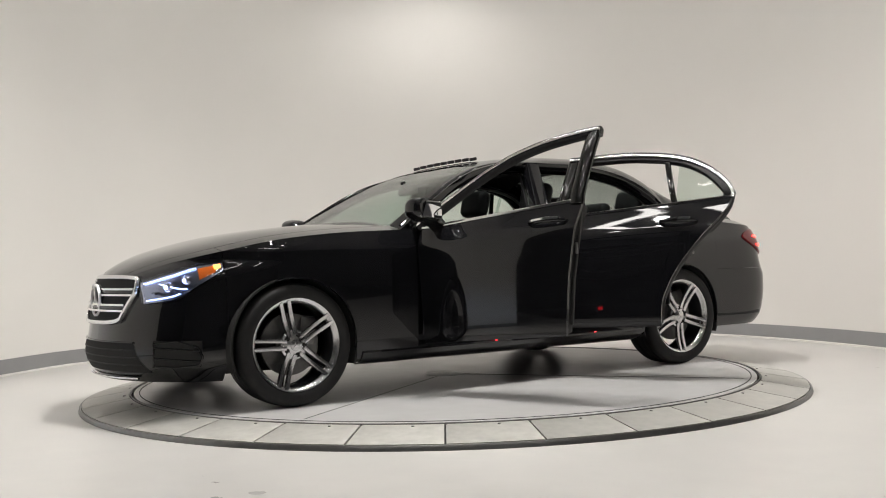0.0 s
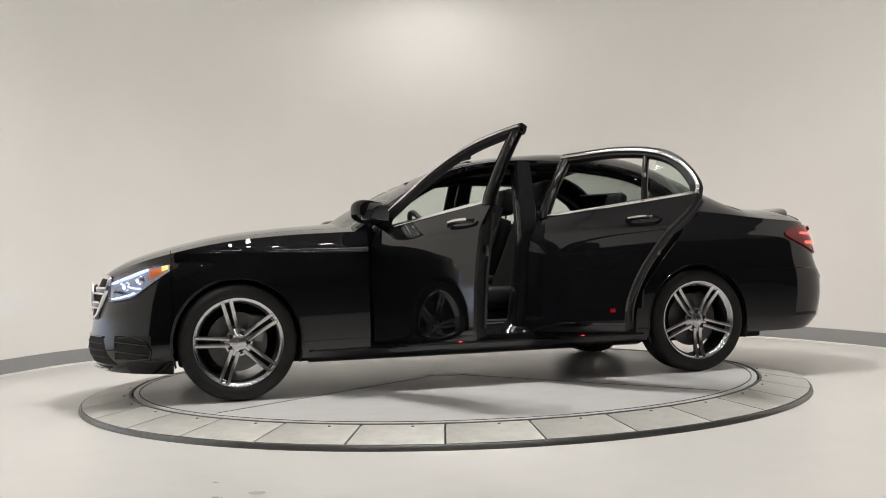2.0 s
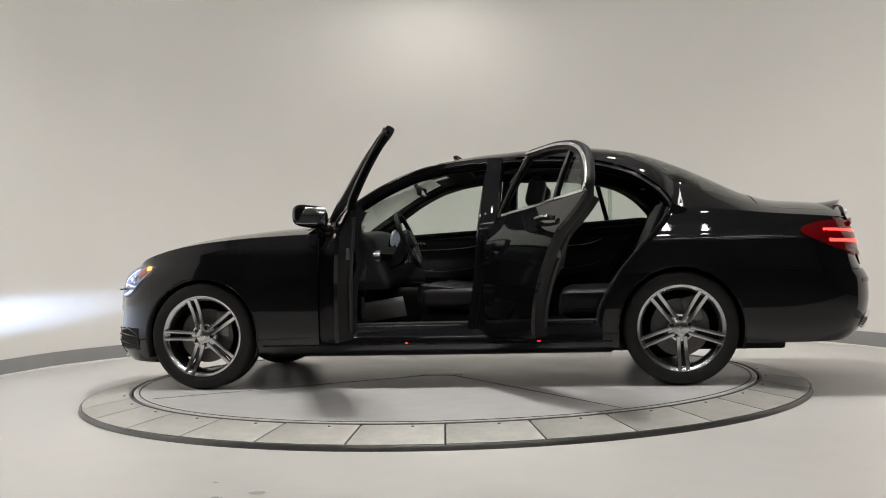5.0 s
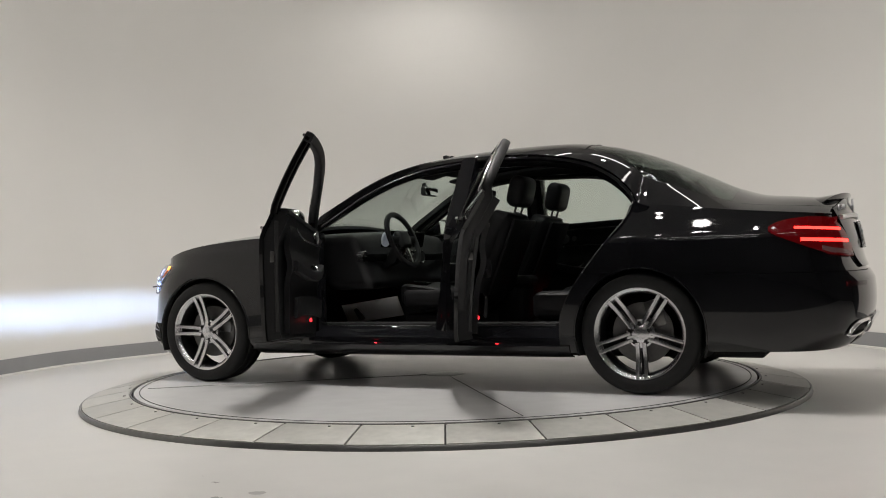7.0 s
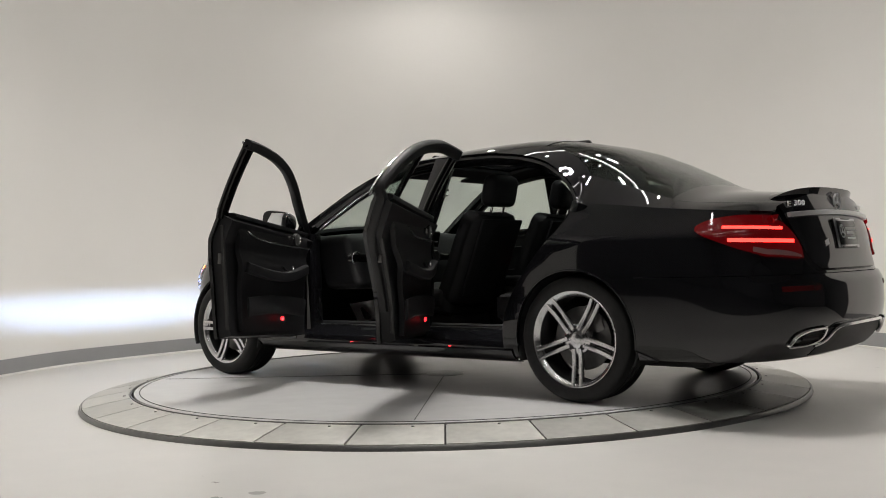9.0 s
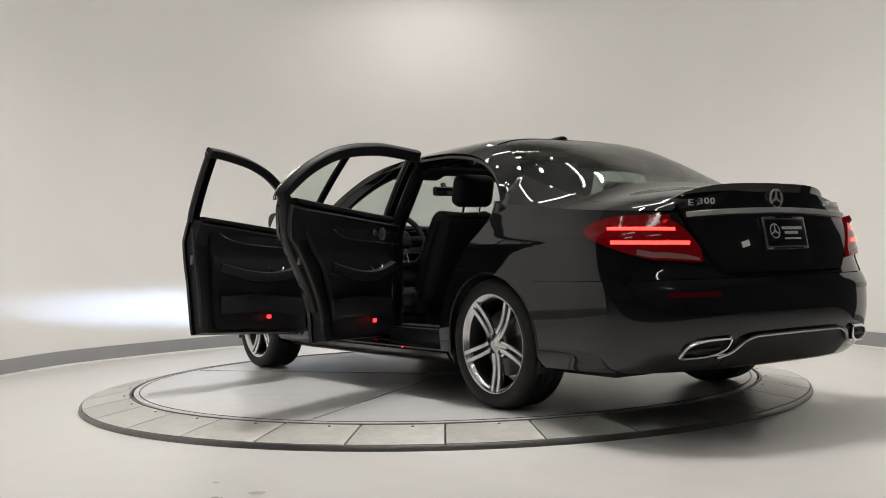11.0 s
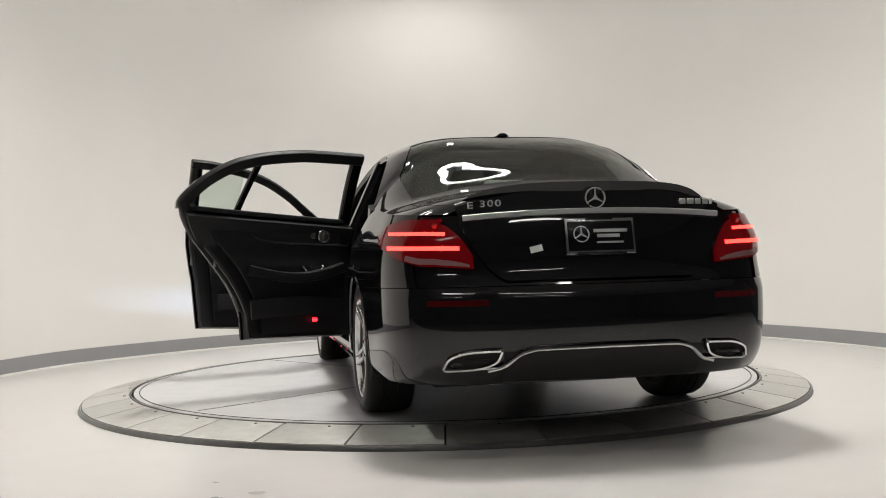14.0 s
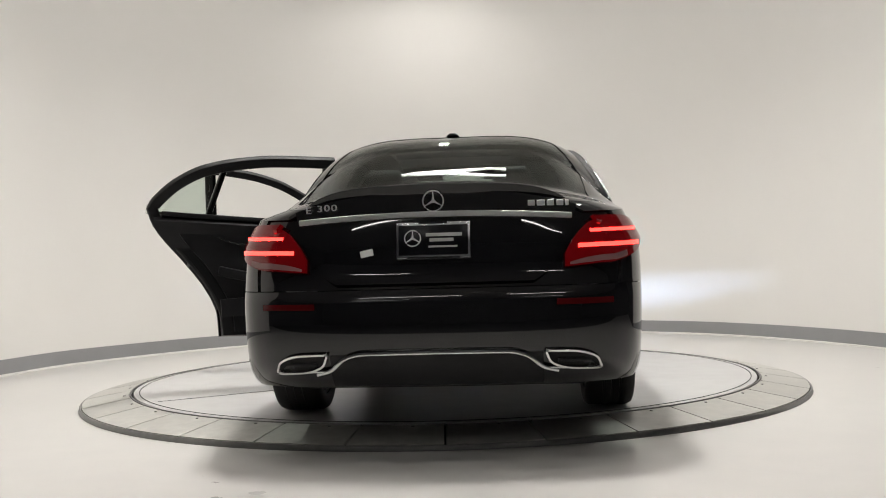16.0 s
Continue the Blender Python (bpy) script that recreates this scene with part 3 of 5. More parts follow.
def door(front, left, opened):
    """A side door, built shut and then turned on its hinge."""
    fx, rx = (DOOR_F, DOOR_B) if front else (DOOR_B, DOOR_R)
    if front and left:
        rx = lambda z: DOOR_B(z) - 0.045 * np.clip((z - 0.6) / 0.35, 0, 1)
    gap = 0.004
    zb = 0.28
    hx = 0.70 if front else -0.335
    hinge = np.array([hx, 0.905, 0.0])
    sgn = 1 if left else -1
    M = np.array([1, sgn, 1])
    at = hinge * M
    rows = []
    for s in np.linspace(0, 1, 30):
        row = []
        for u in np.linspace(0, 1, 40):
            z = zb + s * 0.7
            for _ in range(3):
                xa, xb = float(fx(z)) - gap, float(rx(z)) + gap
                x = xa + (xb - xa) * u
                z = zb + s * (float(belt(x)) - zb)
            row.append((x, float(half_width(x, z)), z))
        rows.append(row)
    P = np.array(rows)
    ob = sheet("front_door" if front else "rear_door", P * M, 0.02, PAINT, car, "" if not left else "open glossy black door", at=at)
    # inner body of the door
    Q = P.copy()
    Q[:, :, 1] -= 0.022
    xm = Q[:, :, 0].mean(axis=1, keepdims=True)
    Q[:, :, 0] = xm + (Q[:, :, 0] - xm) * 0.965
    Q[:, :, 2] = 0.65 + (Q[:, :, 2] - 0.65) * 0.985
    sheet("inner_frame", Q * M, 0.075, PLASTIC, ob, ref=(0, 0, 0.6) , at=at)
    # trim panel
    T = P[1:-1, 2:-2].copy()
    xm = T[:, :, 0].mean(axis=1, keepdims=True)
    T[:, :, 0] = xm + (T[:, :, 0] - xm) * 0.88
    h = (T[:, :, 2] - zb) / 0.68
    T[:, :, 1] = T[:, :, 1].mean() - 0.10 - 0.02 * np.exp(-((h - 0.62) / 0.10) ** 2) - 0.012 * np.exp(-((h - 0.9) / 0.08) ** 2)
    T[:, :, 2] = 0.65 + (T[:, :, 2] - 0.65) * 0.94
    sheet("trim_panel", T * M, 0.03, LEATHER, ob, ref=(0, 0, 0.6), at=at)
    yi = float(P[:, :, 1].mean()) - 0.148
    cx = float(P[15, :, 0].mean())
    L = abs(float(P[15, 0, 0] - P[15, -1, 0]))
    arm = [(cx + (u - 0.5) * L * 0.74, yi - 0.035 * math.sin(math.pi * u), 0.70 - 0.05 * math.sin(math.pi * u) + 0.02 * u) for u in np.linspace(0, 1, 16)]
    sweep("armrest", np.array(arm) * M, 0.06, 0.05, LEATHER, ob, at=at)
    line = [(cx + (u - 0.5) * L * 0.78, yi - 0.012, 0.853 + 0.055 * math.exp(-u / 0.13)) for u in np.linspace(0, 1, 16)]
    sweep("accent_strip", np.array(line) * M, 0.008, 0.006, SATIN, ob, at=at)
    pull = [(cx + 0.10 + 0.07 * math.cos(a), yi - 0.01 - 0.02 * abs(math.sin(a)), 0.735 - 0.045 * math.sin(a)) for a in np.linspace(0.2, 2.9, 12)]
    sweep("inner_handle", np.array(pull) * M, 0.012, 0.012, SATIN, ob, at=at)
    sx = 0.442 if front else -0.541
    def round_trim(name, x, r, mesh, rim):
        """A round cover with a fine bright rim, on the trim's inner face."""
        here = np.array([x, yi + 0.006, 0.905])
        v, f = lathe([(0.0, -0.010), (r * 0.8, -0.009), (r * 0.9, -0.006), (r * 0.9, 0.0)], 32, "y")
        cover = link_mesh(name, (v + here) * M - at, f if left else [q[::-1] for q in f], mesh, ob)
        v, f = lathe([(r * 0.89, -0.006), (r * 0.92, -0.011), (r, -0.009), (r, 0.004)], 32, "y")
        link_mesh("rim", (v + here) * M - at, f if left else [q[::-1] for q in f], rim, cover)
    round_trim("tweeter", sx, 0.041, GRILLE, SATIN)
    if front:
        for k in range(3):
            bm = block((0.022, 0.012, 0.014 + 0.012 * (k == 1)), 0.004, 2)
            put(part("seat_switch", bm, SATIN, ob), sx - 0.075 - 0.026 * k - hx, (yi - 0.006 - hinge[1]) * sgn, 0.905)
    else:
        round_trim("lock_button", sx - 0.075, 0.020, GRILLE, SATIN)
    bm = block((0.035, 0.008, 0.022), 0.004, 2)
    put(part("door_lamp", bm, DOORRED, ob, "red glowing courtesy lamp"), (0.269 if front else -0.593) - hx, (yi - 0.012 - hinge[1]) * sgn, 0.405)
    pocket = [(cx + (u - 0.5) * L * 0.7, yi - 0.012, 0.47 + 0.02 * math.sin(3 * u)) for u in np.linspace(0, 1, 12)]
    sweep("door_pocket", np.array(pocket) * M, 0.11, 0.018, LEATHER, ob, at=at)
    # window frame
    if front:
        xs = np.concatenate([np.linspace(0.735, 0.4, 14), np.linspace(0.38, -0.391 if left else -0.346, 22)])
        outer = [(x, float(glass_y(x, rail(x) - 0.02)), float(rail(x)) - 0.018) for x in xs]
        post = [(float(rx(z)) + 0.038, float(glass_y(-0.33, z)), z) for z in np.linspace(1.378, 0.97, 10)]
    else:
        xs = np.concatenate([np.linspace(-0.36, -1.1, 22), np.linspace(-1.12, -1.446, 24)])
        outer = [(x, float(glass_y(x, rail(x) - 0.02)), float(rail(x)) - 0.018) for x in xs]
        outer += [(-1.449, float(glass_y(-1.449, 1.05)), 1.052), (-1.446, float(glass_y(-1.446, 1.035)), 1.034)]
        post = [(float(DOOR_B(z)) - 0.040, float(glass_y(-0.37, z)), z) for z in np.linspace(1.378, 0.98, 10)]
    def prof_side(path):
        p = np.array(path)
        t = np.gradient(p, axis=0)
        s = np.cross(t, (0, 1, 0.45))
        return s
    A = np.array(outer)
    F = A.copy()
    F[:, 2] -= 0.010
    if not front:
        F[:, 0] += 0.022 * np.clip((-1.15 - F[:, 0]) / 0.25, 0, 1)
    if not front:
        F = np.concatenate([F[:-2], [(float(DOOR_R(z)) + 0.030, float(half_width(float(DOOR_R(z)), z)) - 0.042, z) for z in (1.02, 0.98, 0.93, 0.87, 0.80, 0.72, 0.63, 0.54, 0.46)]])
    sweep("window_frame", F * M, 0.056 if front else np.concatenate([np.full(len(F) - 9, 0.068), np.linspace(0.064, 0.05, 9)]), 0.05, PLASTIC, ob, side=prof_side(F) * M, at=at)
    B = A.copy()
    B[:, 1] += 0.026
    B[:, 2] += 0.002
    sweep("chrome_surround", B * M, 0.016 if front else 0.020, 0.012, CHROME, ob, side=prof_side(outer) * M, at=at, label="polished window surround")
    sweep("door_post", np.array(post) * M, 0.075, 0.045, GLOSS, ob, side=(1, 0, 0), at=at)
    bx = np.linspace(float(fx(0.96)) - 0.01, (float(rx(0.99)) + 0.004) if front else -1.446, 30)
    sweep("chrome_strip", np.array([(x, float(half_width(x, belt(x))) - 0.002, float(belt(x)) + 0.002) for x in bx]) * M, 0.018, 0.016, CHROME, ob, at=at, label="polished waist strip")
    sweep("window_seal", np.array([(x, float(half_width(x, belt(x))) - 0.045, float(belt(x)) + 0.0) for x in bx[2:-2]]) * M, 0.03, 0.06, PLASTIC, ob, at=at)
    # glass
    def pane(xs, name="window_pane"):
        G = []
        for x in xs:
            hi, lo = float(rail(x)) - 0.022, float(belt(x)) - 0.01
            G.append([(x, float(glass_y(x, z)) - 0.008, z) for z in np.linspace(lo, max(hi, lo + 0.004), 10)])
        o = sheet(name, np.array(G) * M, 0.004, GLASS, ob, at=at)
        o.visible_shadow = False
    if front:
        pass
    else:
        pane(np.linspace(-1.10, -1.43, 16), "quarter_pane")
        div = [(-1.06 - 0.075 * (z - 1.0) / 0.3 * -1 - 0.04, float(glass_y(-1.12, z)), z) for z in np.linspace(1.02, 1.335, 8)]
        sweep("window_divider", np.array(div) * M, 0.035, 0.03, GLOSS, ob, side=(1, 0, 0), at=at)
    if not left:
        pane(np.linspace(0.70, -0.33, 24) if front else np.linspace(-0.38, -1.13, 20))
    # outer handle
    hxx = (-0.165 if front else -1.13)
    hz = 0.893 if front else 0.912
    hp = [(hxx - 0.11 + 0.22 * u, float(half_width(hxx, hz)) + 0.012 + 0.024 * math.sin(math.pi * u) ** 0.5, hz + 0.006 * math.sin(math.pi * u)) for u in np.linspace(0, 1, 16)]
    sweep("door_handle", np.array(hp) * M, 0.026, 0.016, PAINT, ob, at=at)
    hp2 = [(a[0], a[1] + 0.008, a[2] + 0.007) for a in hp[2:-2]]
    sweep("handle_trim", np.array(hp2) * M, 0.014, 0.012, CHROME, ob, at=at, label="chrome handle strip")
    v, f = shell([[(hxx + 0.07 * math.cos(a) * r, float(half_width(hxx, hz)) - 0.018 * (1 - r * r), hz - 0.004 + 0.03 * math.sin(a) * r) for a in np.linspace(0, 2 * math.pi, 24)] for r in np.linspace(0.05, 1, 6)], 0.003)
    link_mesh("handle_recess", v * M - at, f if left else [q[::-1] for q in f], PAINT, ob)
    # latch plate and edge seal
    if left:
        seal = [(float(rx(z)) + 0.02, 0.835 - 0.02 * abs(z - 0.65), z) for z in np.linspace(0.34, 0.93 if front else 0.98, 14)]
        sweep("edge_seal", np.array(seal) * M, 0.02, 0.02, RUBBER, ob, side=(0, 1, 0), at=at)
        lz = 0.74
        bm = block((0.010, 0.022, 0.06), 0.004, 2)
        put(part("latch", bm, STEEL, ob, "metal door latch"), float(rx(lz)) + 0.012 - hx, (0.855 - hinge[1]) * sgn, lz)
    if front:
        mirror(ob, at, M, sgn)
    ob.matrix_basis = opened or pose(*at)
    return ob

def mirror(ob, at, M, sgn):
    """The outside mirror on its foot."""
    def sq(v, e):
        return math.copysign(abs(v) ** e, v)
    P = []
    for a in np.linspace(-math.pi / 2, math.pi / 2, 17):
        row = []
        for b in np.linspace(-math.pi, math.pi, 33):
            x = 0.085 * sq(math.cos(a), 0.65) * sq(math.cos(b), 0.75)
            y = 0.108 * sq(math.cos(a), 0.55) * sq(math.sin(b), 0.65)
            z = 0.068 * sq(math.sin(a), 0.65) * (1 - 0.18 * (x / 0.095 if x > 0 else 0)) + 0.10 * y * sgn
            row.append((max(x, -0.055), y, z))
        P.append(row)
    v, f = shell(P, 0.004, (0, 0, 0))
    m = link_mesh("mirror_housing", v, f, PAINT, ob)
    put(m, 0.60 - at[0], (0.985 - abs(at[1])) * sgn, 1.035)
    bm = block((0.008, 0.175, 0.102), 0.0035, 2)
    put(part("mirror_glass", bm, MIRROR, ob), 0.543 - at[0], (0.985 - abs(at[1])) * sgn, 1.035, 0, 3, -6 * sgn)
    foot = np.array([(0.60, 0.86, 0.955), (0.60, 0.89, 0.965), (0.60, 0.93, 0.985), (0.60, 0.95, 1.0)]) * M
    sweep("mirror_foot", foot, 0.10, 0.035, GLOSS, ob, side=(1, 0, 0), at=at)
    tri = [[(x, float(glass_y(x, z)) + 0.002, z) for z in np.linspace(0.955, 0.957 + max(0.0, (0.70 - x)) * 0.9, 5)] for x in np.linspace(0.70, 0.60, 5)]
    sheet("mirror_triangle", np.array(tri) * M, 0.02, GLOSS, ob, at=at)

OPEN_F, OPEN_R = pose(0.692, 0.965, 0.015, 2.31, 3.65, -69.54), pose(-0.316, 0.940, 0.036, 3.83, 1.68, -62.5)
door(True, True, OPEN_F)
door(False, True, OPEN_R)
door(True, False, None)
door(False, False, None)

def wheel():
    """A road wheel, its outer side to +y, round its centre."""
    R = 0.335
    v, f = lathe([(0.250, -0.115), (0.262, -0.122), (0.30, -0.125), (0.322, -0.118), (0.333, -0.095), (R, -0.05), (R, -0.042), (R - 0.007, -0.040), (R - 0.007, -0.034), (R, -0.032),
                  (R + 0.001, 0.0), (R - 0.007, 0.002), (R - 0.007, 0.008), (R, 0.010), (R, 0.040), (R - 0.007, 0.042), (R - 0.007, 0.048), (R, 0.05), (0.333, 0.09), (0.322, 0.113), (0.305, 0.120), (0.285, 0.121),
                  (0.270, 0.119), (0.262, 0.114), (0.252, 0.108)], 72, "y")
    tyre = link_mesh("wheel", v, f, TYRE, car, "low-profile black tyre on alloy wheel", sharp=50)
    v, f = lathe([(0.236, -0.10), (0.250, -0.108), (0.252, -0.09), (0.232, -0.06), (0.222, 0.04), (0.232, 0.085), (0.240, 0.100), (0.2535, 0.112), (0.2555, 0.106)], 72, "y")
    link_mesh("rim", v, f, WHEEL_DARK, tyre)
    v, f = lathe([(0.228, 0.088), (0.236, 0.101), (0.249, 0.1125), (0.2545, 0.1135), (0.2555, 0.108)], 72, "y")
    link_mesh("rim_lip", v, f, WHEEL_FACE, tyre)
    v, f = lathe([(0.0, -0.02), (0.085, -0.02), (0.085, 0.02), (0.17, 0.02), (0.17, 0.0), (0.0, 0.0)], 48, "y")
    link_mesh("brake_disc", v, f, BRAKE, tyre)
    bm = block((0.10, 0.06, 0.16), 0.02, 2)
    put(part("caliper", bm, STEEL, tyre), -0.12, 0.0, 0.04, 0, -20, 0)
    def bar(a, off, spread, r0, r1, w0, w1, mat_, lift, thick, name):
        out = []
        for k in range(11):
            u = k / 10
            r = r0 + (r1 - r0) * u
            lat = off + spread * u
            y = 0.082 + 0.020 * u + lift - 0.012 * math.sin(math.pi * u)
            ca, sa = math.cos(a), math.sin(a)
            out.append((r * ca - lat * sa, y, r * sa + lat * ca))
        wd = np.linspace(w0, w1, 11)
        ca, sa = math.cos(a), math.sin(a)
        return sweep(name, out, wd, thick, mat_, tyre, side=(-sa, 0, ca), sharp=40)
    for k in range(5):
        a = math.radians(90 + 72 * k)
        for s in (-1, 1):
            bar(a, s * 0.0190, s * 0.0050, 0.050, 0.247, 0.026, 0.0235, WHEEL_FACE, 0.0, 0.026, "spoke")
        # near-black bar behind each pair puts shade into the open slot
        bar(a, 0.0, 0.0, 0.10, 0.238, 0.016, 0.030, PIT, -0.030, 0.010, "spoke_slot_shade")
        bar(a, 0.0, 0.0, 0.231, 0.247, 0.050, 0.058, WHEEL_FACE, -0.002, 0.018, "spoke_bridge")
    v, f = lathe([(0.0, 0.094), (0.034, 0.094), (0.040, 0.090), (0.066, 0.086), (0.080, 0.078), (0.082, 0.05), (0.0, 0.05)], 40, "y")
    link_mesh("hub", v, f, WHEEL_FACE, tyre)
    v, f = lathe([(0.0, 0.099), (0.020, 0.0985), (0.030, 0.096), (0.033, 0.090)], 32, "y")
    link_mesh("hub_cap", v, f, SATIN, tyre)
    for k in range(3):
        a = math.radians(90 + 120 * k)
        sweep("cap_emblem", [(0.004 * math.cos(a), 0.099, 0.004 * math.sin(a)), (0.012 * math.cos(a), 0.0995, 0.012 * math.sin(a)), (0.025 * math.cos(a), 0.098, 0.025 * math.sin(a))], [0.008, 0.005, 0.002], 0.003, CHROME, tyre, side=(-math.sin(a), 0, math.cos(a)))
    # dark discs on the hub face stand for the shaded lug holes
    for k in range(5):
        a = math.radians(54 + 72 * k)
        v, f = lathe([(0.0, 0.0915), (0.0115, 0.0915), (0.0130, 0.0905), (0.0130, 0.07)], 14, "y")
        link_mesh("lug_hole_shade", v + np.array([0.056 * math.cos(a), 0, 0.056 * math.sin(a)]), f, PIT, tyre)
    return tyre
w0 = wheel()
w0.matrix_basis = pose(WB, 0.785, 0.335) @ pose(0, 0, 0, 0, 15, 0)
for x, y, r in ((-WB, 0.790, 38), (WB, -0.785, 40), (-WB, -0.790, 100)):
    copy_thing(w0, pose(x, y, 0.335) @ pose(0, 0, 0, 0, r, 0 if y > 0 else 180))

# ---- the car: inside and underneath ----
DIAL = mat("lit_dial_face", (0.25, 0.26, 0.28), 0.4, vary=0.3, scale=60, glow=(0.8, 0.88, 1.0), power=0.12)
def inside():
    def box(name, size, at, material, bevel=0.02, rot=(0, 0, 0), parent=car, label="", shape=None):
        return put(part(name, block(size, bevel, 3, shape), material, parent, label), *at, *rot)
    box("underbody", (3.9, 1.30, 0.10), (-0.15, 0, 0.235), PIT, 0.02)
    box("underbody_side", (2.0, 1.62, 0.10), (0.0, 0, 0.25), PIT, 0.02)
    box("floor_carpet", (2.1, 1.46, 0.02), (-0.25, 0, 0.325), CARPET, 0.005)
    box("firewall", (0.05, 1.5, 0.62), (0.80, 0, 0.62), CARPET, 0.01)
    box("engine_bay", (1.2, 1.05, 0.45), (1.50, 0, 0.50), PIT, 0.02)
    box("boot_box", (1.05, 1.05, 0.50), (-1.98, 0, 0.62), PIT, 0.02)
    # wheel wells
    for x in (WB, -WB):
        for s in (1, -1):
            P = [[(x + 0.375 * math.cos(a), s * y, 0.335 + 0.375 * math.sin(a)) for y in np.linspace(0.50, 0.895, 4)] for a in np.linspace(-0.35, math.pi + 0.35, 26)]
            sheet("wheel_arch_liner", P, 0.01, PIT, car, ref=(x, s * 0.7, 0.335))
            P = [[(x + r * math.cos(a), s * 0.50, 0.335 + r * math.sin(a)) for r in (0.05, 0.375)] for a in np.linspace(-0.35, math.pi + 0.35, 26)]
            sheet("wheel_arch_wall", P, 0.01, PIT, car, ref=(x, 0, 0.335))
    # arch lips
    for x in (WB, -WB):
        for s in (1, -1):
            p = []
            for a in np.linspace(-0.12, math.pi + 0.12, 40):
                X, Z = x + (ARCH + 0.001) * math.cos(a), 0.335 + (ARCH + 0.001) * math.sin(a)
                p.append((X, s * (float(half_width(X, Z)) - 0.012), Z))
            sweep("arch_lip", p, 0.03, 0.012, PAINT, car, side=(0, 1, 0))
    # dashboard
    def dash(c):
        t = (c.z + 0.19) / 0.38
        return (c.x + 0.10 * t - 0.06 * (c.y / 0.7) ** 2 * (1 - t), c.y * (1 - 0.04 * t), c.z + 0.03 * (1 - (c.y / 0.72) ** 2) * t)
    box("dashboard", (0.34, 1.44, 0.36), (0.50, 0, 0.775), LEATHER, 0.05, shape=dash)
    sweep("dash_trim", [(0.335 + 0.10 * (abs(y) / 0.7) ** 2 * 0.3, y, 0.80) for y in np.linspace(-0.70, 0.70, 20)], 0.05, 0.02, GLOSS, car)
    box("display", (0.02, 0.62, 0.115), (0.33, 0.16, 0.925), GLOSS, 0.008, (0, -12, 0))
    for y in (0.66, 0.10, 0.0, -0.10, -0.66):
        v, f = lathe([(0.0, 0.004), (0.030, 0.006), (0.036, 0.012), (0.042, 0.014), (0.046, 0.010), (0.046, -0.03)], 28, "x")
        o = link_mesh("air_vent", v * np.array([-1, 1, 1]), [q[::-1] for q in f], SATIN, car, "round air vent with satin ring")
        put(o, 0.325 + 0.045 * (abs(y) > 0.5), y, 0.80)
        v, f = lathe([(0.0, 0.0), (0.034, 0.0)], 20, "x")
        put(link_mesh("vent_core", v, f, PIT, car), 0.314 + 0.045 * (abs(y) > 0.5), y, 0.80)
    # steering wheel
    a = np.linspace(0, 2 * math.pi, 41)[:-1]
    c, tilt = np.array([0.23, 0.37, 0.915]), radians(22)
    def onwheel(r, t, d=0.0):
        return c + np.array([math.sin(tilt) * r * math.sin(t) - d * math.cos(tilt), r * math.cos(t), math.cos(tilt) * r * math.sin(t) + d * math.sin(tilt)])
    sw = sweep("steering_wheel", [onwheel(0.185, t) for t in a], 0.028, 0.034, LEATHER, car, side=(math.cos(tilt), 0, -math.sin(tilt)), closed=True)
    for t in (0.0, math.pi, -math.pi / 2):
        sweep("steering_spoke", [onwheel(r, t) for r in np.linspace(0.05, 0.185, 5)], 0.05, 0.02, SATIN if t == -math.pi / 2 else PLASTIC, car, side=(0, math.sin(t) , math.cos(t)) if t != 0 else (0, 0, 1))
    box("steering_hub", (0.06, 0.15, 0.13), tuple(onwheel(0, 0)), LEATHER, 0.03, (0, 22, 0))
    sweep("steering_column", [tuple(onwheel(0, 0)), (0.30, 0.37, 0.79), (0.42, 0.37, 0.74)], 0.09, 0.09, PLASTIC, car)
    for s in (1, -1):
        sweep("column_stalk", [(0.22, 0.37 + s * 0.05, 0.83), (0.21, 0.37 + s * 0.13, 0.84), (0.205, 0.37 + s * 0.17, 0.845)], 0.014, 0.018, SATIN, car)
    box("centre_console", (0.95, 0.24, 0.26), (-0.05, 0, 0.46), PLASTIC, 0.04)
    box("console_armrest", (0.36, 0.22, 0.07), (-0.38, 0, 0.62), LEATHER, 0.03)
    box("console_panel", (0.40, 0.17, 0.01), (0.10, 0, 0.60), GLOSS, 0.004, (0, -8, 0))
    for k, z in ((0.30, 0.40), (0.20, 0.40)):
        box("pedal", (0.03, 0.06, 0.09), (0.58, k + 0.06, z + 0.02), STEEL, 0.008, (0, 30, 0))
    # seats
    def seat(y):
        def cush(c):
            return (c.x, c.y, c.z + 0.035 * (abs(c.y) / 0.25) ** 2 + 0.03 * (c.x / 0.25))
        def back(c):
            return (c.x + 0.05 * (abs(c.y) / 0.24) ** 2 - 0.02 * math.cos(c.z * 4), c.y * (1 - 0.22 * max(0.0, c.z / 0.32) ** 2), c.z)
        base = put(part("front_seat", block((0.52, 0.52, 0.15), 0.05, 3, cush), LEATHER, car, "black leather front seat"), -0.12, y, 0.50)
        put(part("seat_rail", block((0.50, 0.40, 0.10), 0.02, 2), PLASTIC, base), 0, 0, -0.12)
        put(part("backrest", block((0.13, 0.50, 0.60), 0.05, 3, back), LEATHER, base), -0.355, 0, 0.27, 0, -22, 0)
        put(part("seat_back_panel", block((0.02, 0.40, 0.50), 0.009, 2), PLASTIC, base), -0.425, 0, 0.28, 0, -22, 0)
        put(part("headrest", block((0.11, 0.28, 0.20), 0.05, 4), LEATHER, base), -0.50, 0, 0.690, 0, -14, 0)
        for s in (1, -1):
            sweep("headrest_post", [(-0.452, s * 0.06, 0.50), (-0.475, s * 0.06, 0.57), (-0.498, s * 0.06, 0.64)], 0.013, 0.013, CHROME, base)
